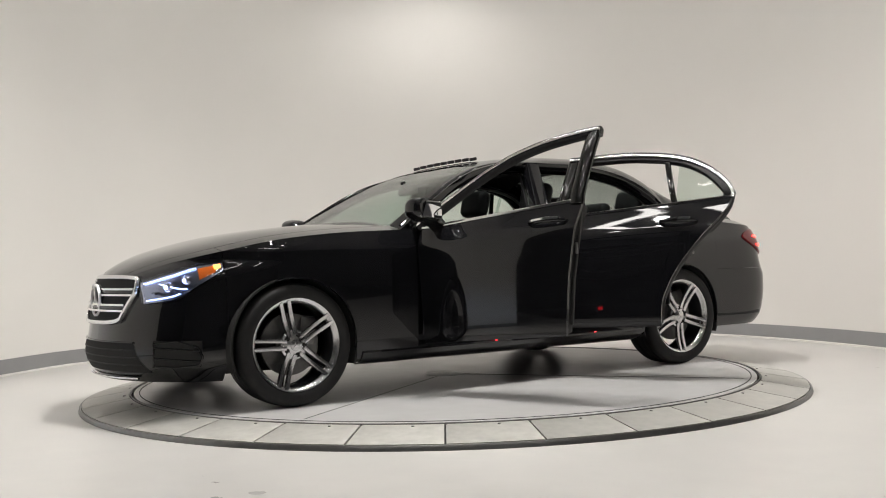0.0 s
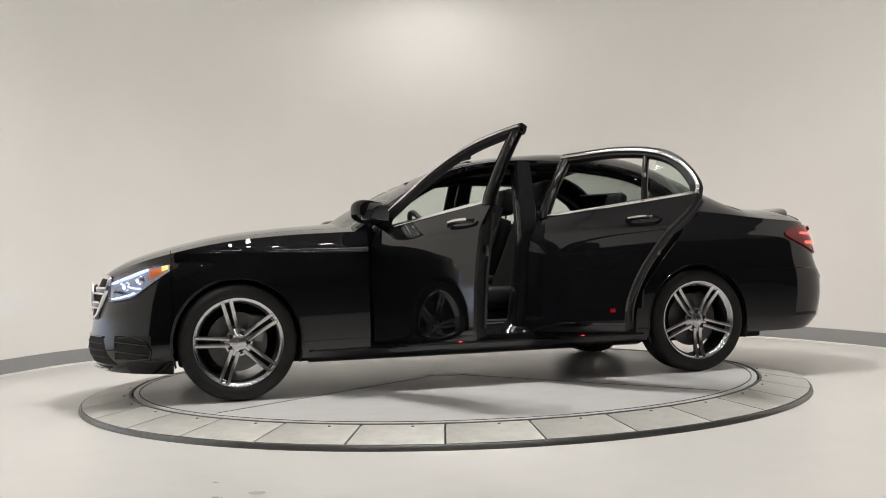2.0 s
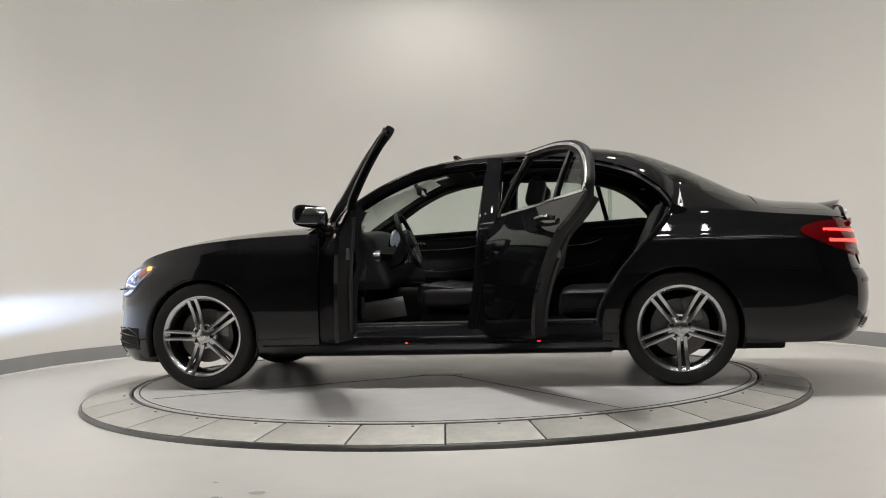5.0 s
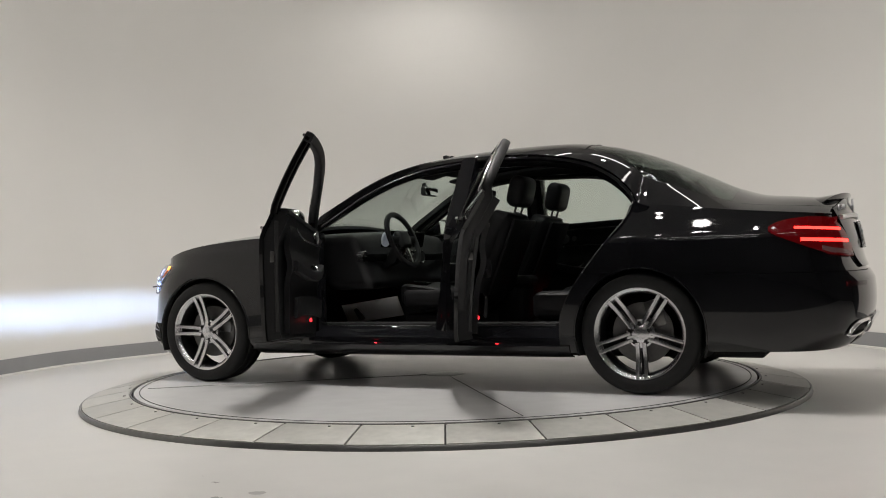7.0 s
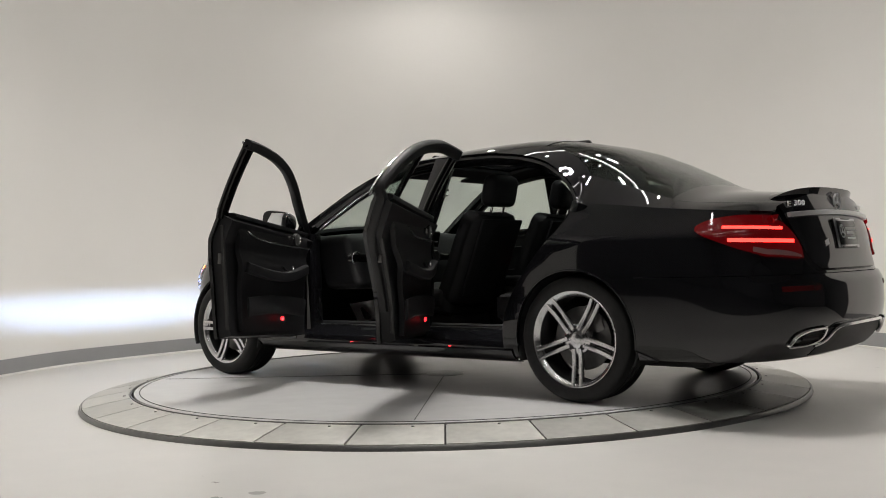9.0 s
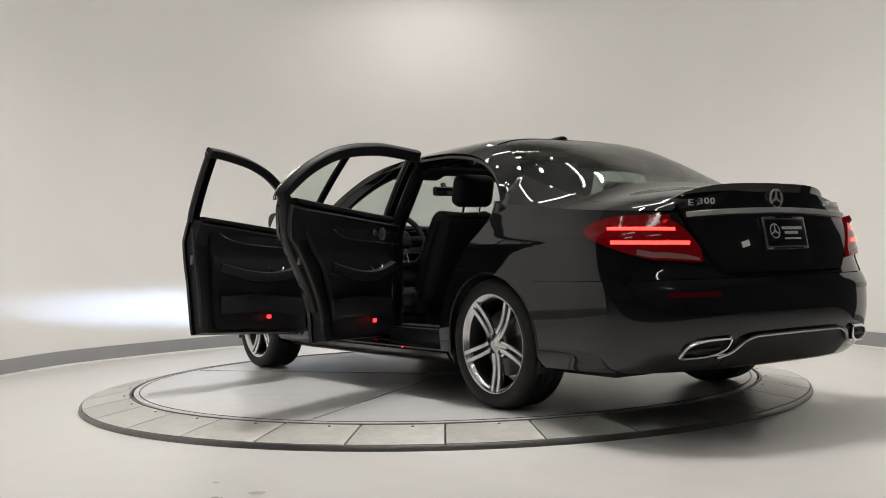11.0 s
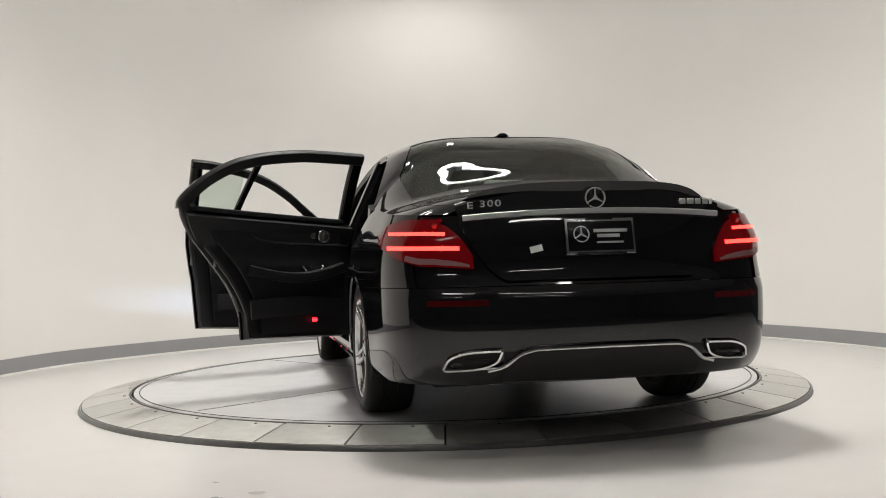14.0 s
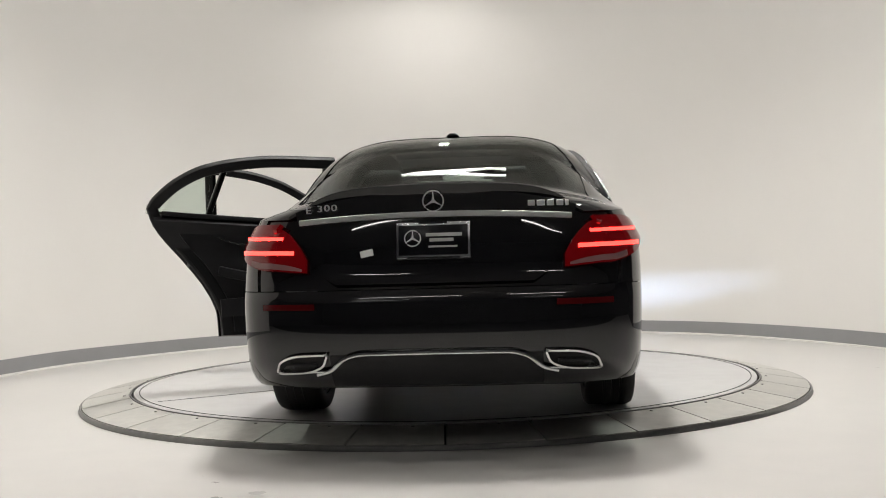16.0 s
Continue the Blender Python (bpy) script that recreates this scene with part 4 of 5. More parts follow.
        put(part("side_bolster", block((0.46, 0.08, 0.12), 0.035, 3), LEATHER, base), 0, 0.235, 0.035)
        put(part("side_bolster", block((0.46, 0.08, 0.12), 0.035, 3), LEATHER, base), 0, -0.235, 0.035)
        return base
    seat(0.37)
    seat(-0.37)
    def bench(c):
        return (c.x + 0.02 * math.cos(c.y * 9), c.y, c.z + 0.015 * math.cos(c.y * 9))
    b = put(part("rear_bench", block((0.50, 1.30, 0.18), 0.06, 3, bench), LEATHER, car, "black leather rear bench"), -1.02, 0, 0.47)
    put(part("bench_back", block((0.16, 1.26, 0.62), 0.05, 3, bench), LEATHER, b), -0.35, 0, 0.32, 0, -24, 0)
    for y in (0.36, -0.36, 0.0):
        put(part("rear_headrest", block((0.09, 0.25, 0.16 if y else 0.10), 0.04, 4), LEATHER, b), -0.50, y, 0.70 if y else 0.66, 0, -16, 0)
    box("parcel_shelf", (0.50, 1.16, 0.03), (-1.72, 0, 1.055), LINER, 0.01)
    box("brake_light_pod", (0.10, 0.26, 0.03), (-1.80, 0, 1.085), PLASTIC, 0.01)
    # headliner, in a frame round the glass roof
    for name, xs, lo, hi in (("headliner", np.linspace(0.0, -0.14, 6), -0.95, 0.95), ("headliner", np.linspace(-0.88, -1.12, 8), -0.95, 0.95),
                             ("headliner", np.linspace(-0.14, -0.88, 16), 0.60, 0.96), ("headliner", np.linspace(-0.14, -0.88, 16), -0.96, -0.60)):
        P = np.array(upper_grid(xs, lambda x: lo, lambda x: hi, 12))
        P[:, :, 2] -= 0.045
        sheet(name, P, 0.02, LINER, car, ref=(-0.5, 0, 0.2))
    P = np.array(upper_grid([-0.50, -0.53], lambda x: -0.6, lambda x: 0.6, 12))
    P[:, :, 2] -= 0.03
    sheet("roof_crossbar", P, 0.03, LINER, car, ref=(-0.5, 0, 0.2))
    # door apertures
    for s in (1, -1):
        r = [(x, s * (float(glass_y(x, rail(x))) - 0.045), float(rail(x)) - 0.028) for x in np.concatenate([np.linspace(0.74, -0.3, 26), np.linspace(-0.35, -1.50, 34)])]
        sweep("roof_rail", r, 0.075, 0.06, PAINT, car, side=(0, 0.75, 0.65 * s))
        seal = [(x, y - s * 0.035, z - 0.03) for x, y, z in r[3:-2]]
        sweep("door_seal", seal, 0.02, 0.02, RUBBER, car)
        p = [(float(DOOR_B(z)) - 0.035, s * ((0.80 if z < 0.95 else 0.80 - 0.46 * (z - 0.95)) + 0.0), z) for z in np.linspace(0.30, 1.375, 20)]
        sweep("centre_pillar", p, np.linspace(0.17, 0.11, 20), 0.10, PAINT, car, side=(1, 0, 0), label="black body pillar between the doors")
        p2 = [(x + 0.01, y - s * 0.056, z) for x, y, z in p]
        sweep("pillar_trim", p2, np.linspace(0.15, 0.09, 20), 0.02, LINER, car, side=(1, 0, 0))
        sweep("seat_belt", [(x, y - s * 0.014, z) for x, y, z in p2[3:17]], 0.045, 0.006, RUBBER, car, side=(1, 0, 0))
        p = [(0.655, s * 0.80, z) for z in np.linspace(0.30, 0.97, 12)]
        sweep("hinge_pillar", p, 0.12, 0.11, PAINT, car, side=(1, 0, 0))
        p = [(float(DOOR_R(z)) - 0.035, s * (0.80 - 0.04 * max(0.0, z - 0.8)), z) for z in np.linspace(0.28, 1.05, 24)]
        sweep("rear_pillar_jamb", p, 0.11, 0.11, PAINT, car, side=(1, 0, 0.25))
        P = []
        for z in np.linspace(0.34, 1.25, 16):
            xa = float(DOOR_R(z)) - 0.02 if z < 1.05 else -1.485 + (z - 1.05) * 0.75
            yo = 0.74 if z < 1.0 else 0.74 - 0.5 * (z - 1.0)
            P.append([(xa - 0.42 * u * (1 - 0.4 * u), s * (yo - 0.22 * u), z) for u in np.linspace(0, 1, 8)])
        sheet("rear_side_trim", P, 0.02, LINER, car, ref=(-2.5, s * 1.0, 0.7))
        p = [(x + 0.062, y, z) for x, y, z in p[2:]]
        sweep("door_seal", p, 0.018, 0.02, RUBBER, car, side=(0, 1, 0))
        for a, b_ in ((0.58, -0.16), (-0.36, -0.96)):
            sweep("sill_plate", [(x, s * 0.785, 0.372) for x in np.linspace(a, b_, 8)], 0.05, 0.006, SATIN if a > 0 else PLASTIC, car, side=(0, 1, 0))
        sweep("floor_side_trim", [(x, s * 0.72, 0.35) for x in np.linspace(0.62, -1.0, 8)], 0.08, 0.06, PLASTIC, car)
    # small red marks on the sill, glowing in the door lamps' material
    for x in (0.16, -0.64):
        box("sill_red_mark", (0.020, 0.006, 0.004), (x, 0.924, 0.276), DOORRED, 0.002, label="small red glowing mark on the sill")
    for y in (0.44, 0.30):
        v, f = lathe([(0.0, 0.0), (0.046, 0.0), (0.050, 0.006), (0.054, 0.006), (0.054, -0.01)], 28, "x")
        o = link_mesh("instrument_dial", v * np.array([-1, 1, 1]), [q[::-1] for q in f], DIAL, car, "round lit instrument dial")
        put(o, 0.318, y, 0.925, 0, -12, 0)
    # inner mirror
    box("inner_mirror", (0.035, 0.22, 0.065), (0.20, 0.0, 1.255), PLASTIC, 0.015)
    box("inner_mirror_glass", (0.006, 0.20, 0.05), (0.181, 0.0, 1.255), MIRROR, 0.002)
    sweep("inner_mirror_arm", [(0.21, 0, 1.27), (0.235, 0, 1.295), (0.24, 0, 1.315)], 0.03, 0.03, PLASTIC, car)
    for s in (1, -1):
        box("sun_visor", (0.16, 0.40, 0.02), (0.03, s * 0.34, 1.345), LINER, 0.008, (0, 14, 0))
    mat_ = box("protective_paper", (0.42, 0.15, 0.004), (0.48, 0.36, 0.445), PAPER, 0.001, (62, 8, 4), label="white paper floor cover with grey print")
    for k in range(3):
        put(part("print_bar", block((0.012, 0.08 - 0.02 * k, 0.001), 0.0003, 1), INK, mat_), -0.12 - 0.03 * k, 0.01, 0.0027)
inside()

# ---- the car: face ----
def front_details():
    def on_nose(y, z, lift=0.0):
        return (nose_at(y, z) + lift, y, z)
    # grille: dark sheet on the nose stands for the shaded recess behind the slats
    def gw(z):
        return 0.33 + 0.10 * min(1.0, max(0.0, (z - 0.475) / 0.16)) - 0.02 * max(0.0, (z - 0.66) / 0.08)
    P = [[on_nose(v * gw(z), z, 0.0) for v in np.linspace(-1, 1, 31)] for z in np.linspace(0.478, 0.728, 12)]
    back = sheet("grille", P, 0.01, PIT, car, "black grille with two bright slats", ref=(1, 0, 0.5), lift=0.004)
    ringp = [on_nose(gw(0.73) * v, 0.730 - 0.012 * v ** 4, 0.012) for v in np.linspace(-0.95, 0.95, 24)]
    ringp += [on_nose(gw(z), z, 0.012) for z in np.linspace(0.71, 0.50, 12)]
    ringp += [on_nose(gw(0.478) * v, 0.478 + 0.014 * v ** 4, 0.012) for v in np.linspace(0.95, -0.95, 24)]
    ringp += [on_nose(-gw(z), z, 0.012) for z in np.linspace(0.50, 0.71, 12)]
    sweep("grille_frame", ringp, 0.022, 0.022, CHROME, back, side=(1, 0, 0), closed=True)
    for z0 in (0.645, 0.560):
        for dz in (0.016, -0.016):
            sweep("slat", [on_nose(v * (gw(z0) - 0.012), z0 + dz, 0.016) for v in np.linspace(-1, 1, 25)], 0.014, 0.016, CHROME, back)
        sweep("slat_core", [on_nose(v * (gw(z0) - 0.012), z0, 0.012) for v in np.linspace(-1, 1, 25)], 0.022, 0.012, GLOSS, back)
    emblem(back, nose_at(0, 0.60) + 0.022, 0.0, 0.60, 0.088, 1, 0.016)
    v, f = lathe([(0.0, 0.012), (0.070, 0.008), (0.086, -0.01)], 36, "x")
    put(link_mesh("emblem_plate", v, f, GLOSS, back), nose_at(0, 0.60) + 0.008, 0, 0.60)
    # lower intake, side intakes, splitter; dark sheets stand for the shaded recesses
    P = [[on_nose(v * (0.46 + 0.5 * (0.37 - z)), z) for v in np.linspace(-1, 1, 41)] for z in np.linspace(0.215, 0.372, 8)]
    low = sheet("lower_intake", P, 0.01, PIT, car, ref=(1, 0, 0.3), lift=0.003)
    for z in (0.255, 0.295, 0.335):
        sweep("mesh_bar", [on_nose(v * (0.45 + 0.5 * (0.37 - z)), z, 0.004) for v in np.linspace(-1, 1, 31)], 0.006, 0.006, PLASTIC, low)
    sweep("intake_edge", [on_nose(v * 0.46, 0.376, 0.004) for v in np.linspace(-1, 1, 31)], 0.008, 0.012, PAINT, low)
    sweep("front_splitter", [(nose_at(y, 0.185) + 0.012, y, 0.178 + 0.012 * (abs(y) / 0.7) ** 3) for y in np.linspace(-0.44, 0.44, 40)], 0.010, 0.016, CHROME, car, label="bright splitter strip")
    for s in (1, -1):
        P = [[(x, s * float(half_width(x, z)), z) for x in np.linspace(2.15, 1.95, 10)] for z in np.linspace(0.245, 0.385, 8)]
        side = sheet("side_intake", P, 0.008, PIT, car, ref=(1.5, 0, 0.3), lift=0.002)
        for z in (0.285, 0.340):
            sweep("fin", [(x, s * (float(half_width(x, z)) + 0.003), z + 0.10 * (x - 2.05)) for x in np.linspace(2.15, 1.96, 14)], 0.009, 0.010, PAINT, side)
        rim = [(2.15, 0.25), (2.15, 0.37), (2.06, 0.385), (1.97, 0.35), (1.95, 0.30), (1.96, 0.255), (2.05, 0.245)]
        rim = [np.array(rim[k]) * (1 - u) + np.array(rim[(k + 1) % 7]) * u for k in range(7) for u in (0, 0.25, 0.5, 0.75)]
        sweep("intake_rim", [(x, s * (float(half_width(x, z)) + 0.002), z) for x, z in rim], 0.012, 0.010, PAINT, side, side=(0, 1, 0), closed=True)
        headlamp(s)
    # wipers and cowl
    for y0, y1 in ((0.55, -0.05), (-0.05, -0.60)):
        w = [np.array(upper(0.82 - 0.03 * u, 0.0)) * (1, 0, 1) + (0, (y0 + (y1 - y0) * u), -0.012 - 0.10 * (abs(y0 + (y1 - y0) * u) / 0.8) ** 2.2) for u in np.linspace(0, 1, 10)]
        sweep("wiper", w, 0.014, 0.02, PLASTIC, car)
    P = [[np.array(upper(x, v)) - (0, 0, 0.008) for v in np.linspace(-0.95, 0.95, 21)] for x in np.linspace(0.87, 0.78, 4)]
    sheet("cowl", P, 0.02, PLASTIC, car, ref=(0.8, 0, 0))

def emblem(parent, x, y, z, r, facing, thick):
    """A round badge: a bright ring with three arms."""
    p = [(x, y + r * math.cos(a), z + r * math.sin(a)) for a in np.linspace(0, 2 * math.pi, 41)[:-1]]
    ob = sweep("badge", p, r * 0.12, thick, BADGE, parent, side=(0, 1, 1), closed=True, label="round chrome badge")
    for k in range(3):
        a = math.radians(90 + 120 * k)
        d = np.array([0, math.cos(a), math.sin(a)])
        c = np.array([x, y, z])
        sweep("badge_arm", [c, c + d * r * 0.3, c + d * r * 0.98], [r * 0.34, r * 0.18, r * 0.05], thick * 0.8, BADGE, parent, side=(0, -math.sin(a), math.cos(a)))

def headlamp(s):
    """A headlamp: housing with reflector, lit guides, projector and amber end, under a clear lens."""
    topc = curve([(2.17, 0.690), (2.08, 0.728), (1.95, 0.770), (1.83, 0.786)])
    lowc = curve([(2.17, 0.580), (2.06, 0.602), (1.95, 0.675), (1.83, 0.755)])
    def at(x, q, lift):
        z = float(lowc(x)) + (float(topc(x)) - float(lowc(x))) * q
        y = float(half_width(x, z))
        e = 1e-3
        dx = (float(half_width(x + e, z)) - y) / e
        dz = (float(half_width(x, z + e)) - y) / e
        n = np.array([-dx, 1, -dz])
        n /= np.linalg.norm(n)
        return (np.array([x, y, z]) + n * lift) * (1, s, 1)
    xs = np.linspace(2.168, 1.835, 24)
    P = [[at(x, q, 0.003) for q in np.linspace(0, 1, 9)] for x in xs]
    house = sheet("headlamp", P, 0.006, LAMP_BOWL, car, "clear headlamp with lit white guides and amber end", ref=(1, 0, 0.5))
    P = [[at(x, q, 0.006) for q in np.linspace(0.25, 0.85, 6)] for x in np.linspace(1.945, 1.87, 8)]
    sheet("amber_reflector", P, 0.003, AMBER, house, ref=(1, 0, 0.5))
    P = [[at(x, q, 0.008) for q in np.linspace(0.5, 0.9, 4)] for x in np.linspace(1.875, 1.845, 4)]
    sheet("turn_lamp", P, 0.003, AMBERGLOW, house, ref=(1, 0, 0.5))
    sweep("light_guide", [at(x, 0.88, 0.010) for x in np.linspace(2.155, 1.95, 16)], 0.005, 0.005, LED, house)
    sweep("light_guide", [at(2.10 - 0.10 * u, 0.70 - 0.55 * u, 0.010) for u in np.linspace(0, 1, 12)], 0.006, 0.006, LED, house)
    sweep("light_guide", [at(x, 0.12, 0.010) for x in np.linspace(2.155, 2.03, 10)], 0.005, 0.005, LED, house)
    for x, q, r in ((2.075, 0.50, 0.026), (2.00, 0.52, 0.024)):
        c = at(x, q, 0.006)
        v, f = lathe([(0.0, 0.016), (r * 0.6, 0.012), (r, 0.0), (r * 1.15, 0.002), (r * 1.2, -0.004)], 24, "x")
        o = link_mesh("projector", v, f, CHROME, house)
        o.matrix_basis = Matrix.Translation(Vector(c)) @ pose(0, 0, 0, 0, 0, 38 * s)
        o = link_mesh("projector_led", *lathe([(0.0, 0.019), (r * 0.45, 0.016)], 20, "x"), LED, house)
        o.matrix_basis = Matrix.Translation(Vector(c)) @ pose(0, 0, 0, 0, 0, 38 * s)
    P = [[at(x, q, 0.020) for q in np.linspace(-0.03, 1.03, 9)] for x in np.linspace(2.17, 1.83, 24)]
    o = sheet("headlamp_lens", P, 0.002, LENS, house, ref=(1, 0, 0.5))
    o.visible_shadow = False
    beam_box(s, house)

def beam_box(s, parent):
    """The dipped beam: a lit slit under a hood, so that it shines forward and a little down."""
    x0, y0, z0 = nose_at(0.56, 0.64) + 0.006, s * 0.585, 0.640
    L, w = 0.020, 0.060
    put(part("beam_emitter", block((0.002, w, 0.0016), 0.0003, 1), BEAM, parent), x0, y0, z0)
    for dz, tip in ((0.0007, 5.3), (-0.0028, 7.5)):
        put(part("beam_shutter", block((L + 0.006, w + 0.006, 0.001), 0.0003, 1), PIT, parent), x0 + L / 2 - 0.003, y0, z0 + dz, 0, tip, 0)
    for e in (1, -1):
        put(part("beam_cheek", block((L + 0.006, 0.002, 0.008), 0.0005, 1), PIT, parent), x0 + L / 2 - 0.003, y0 + e * (w / 2 + 0.002), z0 - 0.002)
    put(part("beam_back", block((0.004, w + 0.006, 0.008), 0.0005, 1), PIT, parent), x0 - 0.004, y0, z0)
LAMP_BOWL = mat("lamp_reflector", (0.45, 0.48, 0.55), 0.18, 0.9, vary=0.25, scale=30)
front_details()

# ---- the car: tail ----
def rear_details():
    def on_tail(y, z, lift=0.0):
        return (tail_at(y, z) - lift, y, z)
    for s in (1, -1):
        # lamp band round the corner, from the tip on the flank to the inner end on the tail
        ring_ = [(x, float(half_width(x, 0.87))) for x in np.linspace(-2.16, tail_at(0.70, 0.87), 30)]
        ring_ += [(tail_at(y, 0.87), y) for y in np.linspace(0.69, 0.545, 14)]
        ring_ = np.array(ring_)
        arc = np.concatenate([[0], np.cumsum(np.linalg.norm(np.diff(ring_, axis=0), axis=1))])
        arc /= arc[-1]
        topc = curve([(0, 0.897), (0.06, 0.916), (0.2, 0.936), (0.4, 0.945), (0.6, 0.942), (0.8, 0.915), (0.92, 0.855), (1, 0.785)])
        lowc = curve([(0, 0.878), (0.06, 0.856), (0.2, 0.822), (0.45, 0.774), (0.7, 0.745), (1, 0.733)])
        def at(u, q, lift):
            bx, by = float(np.interp(u, arc, ring_[:, 0])), float(np.interp(u, arc, ring_[:, 1]))
            z = float(lowc(u)) + (float(topc(u)) - float(lowc(u))) * q
            if by > 0.70:
                p = np.array([bx, float(half_width(bx, z)), z])
            else:
                p = np.array([tail_at(by, z), by, z])
            n = np.array([-(u ** 1.5), 1.0 - u * 0.9, 0.0])
            n /= np.linalg.norm(n)
            return (p + n * lift) * (1, s, 1)
        P = [[at(u, q, 0.012) for q in np.linspace(0, 1, 10)] for u in np.linspace(0, 1, 36)]
        lamp = sheet("tail_lamp", P, 0.02, REDLENS, car, "red tail lamp with two lit bands", ref=(-1.6, 0, 0.87))
        for z, a, b, w in ((0.888, 0.24, 0.80, 0.014), (0.826, 0.30, 0.90, 0.017)):
            band = [(u, z - 0.018 * (u - a)) for u in np.linspace(a, b, 20)]
            sweep("tail_led", [at(u, (h - float(lowc(u))) / (float(topc(u)) - float(lowc(u))), 0.0135) for u, h in band], w, 0.006, REDGLOW, lamp)
        P = [[at(u, q, 0.0145) for q in np.linspace(0.03, 0.16, 4)] for u in np.linspace(0.52, 0.97, 16)]
        sheet("reverse_lamp", P, 0.004, REVERSE, lamp, ref=(-1.6, 0, 0.87))
        # bumper reflector
        P = [[on_tail(s * y, z, 0.003) for y in np.linspace(0.50, 0.74, 14)] for z in (0.575, 0.588, 0.60)]
        sheet("bumper_reflector", P, 0.006, REDREF, car, ref=(-1.6, 0, 0.6))
        # exhaust finisher
        fin = []
        for a in np.linspace(0, 2 * math.pi, 41)[:-1]:
            ca, sa = math.cos(a), math.sin(a)
            y = 0.565 + 0.105 * np.sign(ca) * abs(ca) ** 0.6 - 0.034 * sa
            z = 0.352 + 0.038 * np.sign(sa) * abs(sa) ** 0.6 - 0.010 * ca
            fin.append(on_tail(s * y, z, 0.010))
        ex = sweep("exhaust_finisher", fin, 0.011, 0.022, CHROME, car, side=(0, s, 0.4), closed=True, label="chrome trapezoid exhaust finisher")
        # dark sheet and black pipe stand for the shaded inside of the exhaust
        core = [[np.array(on_tail(s * 0.565, 0.352, 0.004)) * (1 - r) + (np.array(p) + (0.008, 0, 0)) * r for r in (0.02, 0.5, 0.95)] for p in fin + fin[:1]]
        sheet("exhaust_shade", core, 0.003, PIT, ex, ref=(-1.5, s * 0.55, 0.35))
        sweep("exhaust_pipe", [on_tail(s * y, 0.347, 0.008) for y in np.linspace(0.50, 0.62, 6)], 0.016, 0.010, PLASTIC, ex)
        sweep("bumper_edge", [on_tail(s * y, 0.302 + 0.02 * ((0.72 - y) / 0.3), 0.012) for y in np.linspace(0.655, 0.46, 12)], 0.009, 0.014, CHROME, car)
    # diffuser and its bright strip
    P = [[on_tail(y, z, 0.004) for y in np.linspace(-0.44, 0.44, 31)] for z in np.linspace(0.25, 0.385, 8)]
    dif = sheet("diffuser", P, 0.01, PLASTIC, car, ref=(-1.6, 0, 0.3))
    zs = curve([(0.0, 0.395), (0.30, 0.392), (0.37, 0.375), (0.44, 0.322), (0.50, 0.305)])
    sweep("diffuser_strip", [on_tail(y, float(zs(abs(y))), 0.014) for y in np.linspace(-0.50, 0.50, 60)], 0.017, 0.018, CHROME, dif, label="chrome strip over the diffuser")
    # boot: strip, badge, lettering, plate
    sweep("boot_strip", [on_tail(y, 0.962 - 0.02 * (abs(y) / 0.58) ** 2, 0.014) for y in np.linspace(-0.575, 0.575, 40)], 0.024, 0.020, BADGE, car, label="chrome strip across the boot lid")
    emblem(car, tail_at(0, 1.02) - 0.014, 0.0, 1.018, 0.043, -1, 0.012)
    def text(words, y, z, size, material):
        data = bpy.data.curves.new("lettering", "FONT")
        data.body, data.size, data.extrude, data.align_x, data.space_character = words, size, 0.003, "CENTER", 1.1
        tmp = new("lettering_source", data)
        dg = bpy.context.evaluated_depsgraph_get()
        me = bpy.data.meshes.new_from_object(tmp.evaluated_get(dg))
        bpy.data.objects.remove(tmp)
        me.transform(Matrix.Diagonal((1.45, 1, 1, 1)))
        me.materials.clear()
        me.materials.append(material)
        ob = new("lettering", me)
        ob.parent = car
        ob["label"] = "raised chrome lettering"
        slope = math.degrees(math.atan2(tail_at(abs(y) + 0.05, z) - tail_at(abs(y) - 0.05, z), 0.1)) * (1 if y > 0 else -1)
        ob.matrix_basis = pose(tail_at(y, z + 0.02) - 0.017, y, z, 90, 0, -90 - slope)
    for word, y in (("E", 0.540), ("3", 0.488), ("0", 0.456), ("0", 0.424)):
        text(word, y, 0.990 - 0.10 * max(0.0, y - 0.47), 0.039, BADGE)
    for k, (w, y) in enumerate(((0.03, -0.41), (0.035, -0.45), (0.03, -0.49), (0.03, -0.53), (0.015, -0.56))):
        slope = math.degrees(math.atan2(tail_at(abs(y) + 0.05, 1.0) - tail_at(abs(y) - 0.05, 1.0), 0.1))
        put(part("badge_bar", block((0.006, w, 0.024), 0.002, 1), BADGE, car), tail_at(y, 1.0) - 0.010, y, 0.998, 0, 0, slope)
    # plate in its frame
    tilt = 10
    px = tail_at(0, 0.86) - 0.012
    frame_ = put(part("plate_frame", block((0.016, 0.310, 0.156), 0.006, 2), SATIN, car, "bright plate frame"), px, 0, 0.852, 0, tilt, 0)
    put(part("plate", block((0.014, 0.290, 0.128), 0.004, 2), PLATE_BLACK, frame_), -0.003, 0, 0)
    p = [(-0.012, 0.085 + 0.033 * math.cos(a), 0.008 + 0.033 * math.sin(a)) for a in np.linspace(0, 2 * math.pi, 33)[:-1]]
    sweep("plate_emblem", p, 0.005, 0.003, PLATE_GREY, frame_, side=(0, 1, 1), closed=True)
    for k in range(3):
        a = math.radians(90 + 120 * k)
        sweep("plate_emblem_arm", [(-0.012, 0.085, 0.008), (-0.012, 0.085 + 0.031 * math.cos(a), 0.008 + 0.031 * math.sin(a))], [0.010, 0.003], 0.003, PLATE_GREY, frame_, side=(0, -math.sin(a), math.cos(a)))
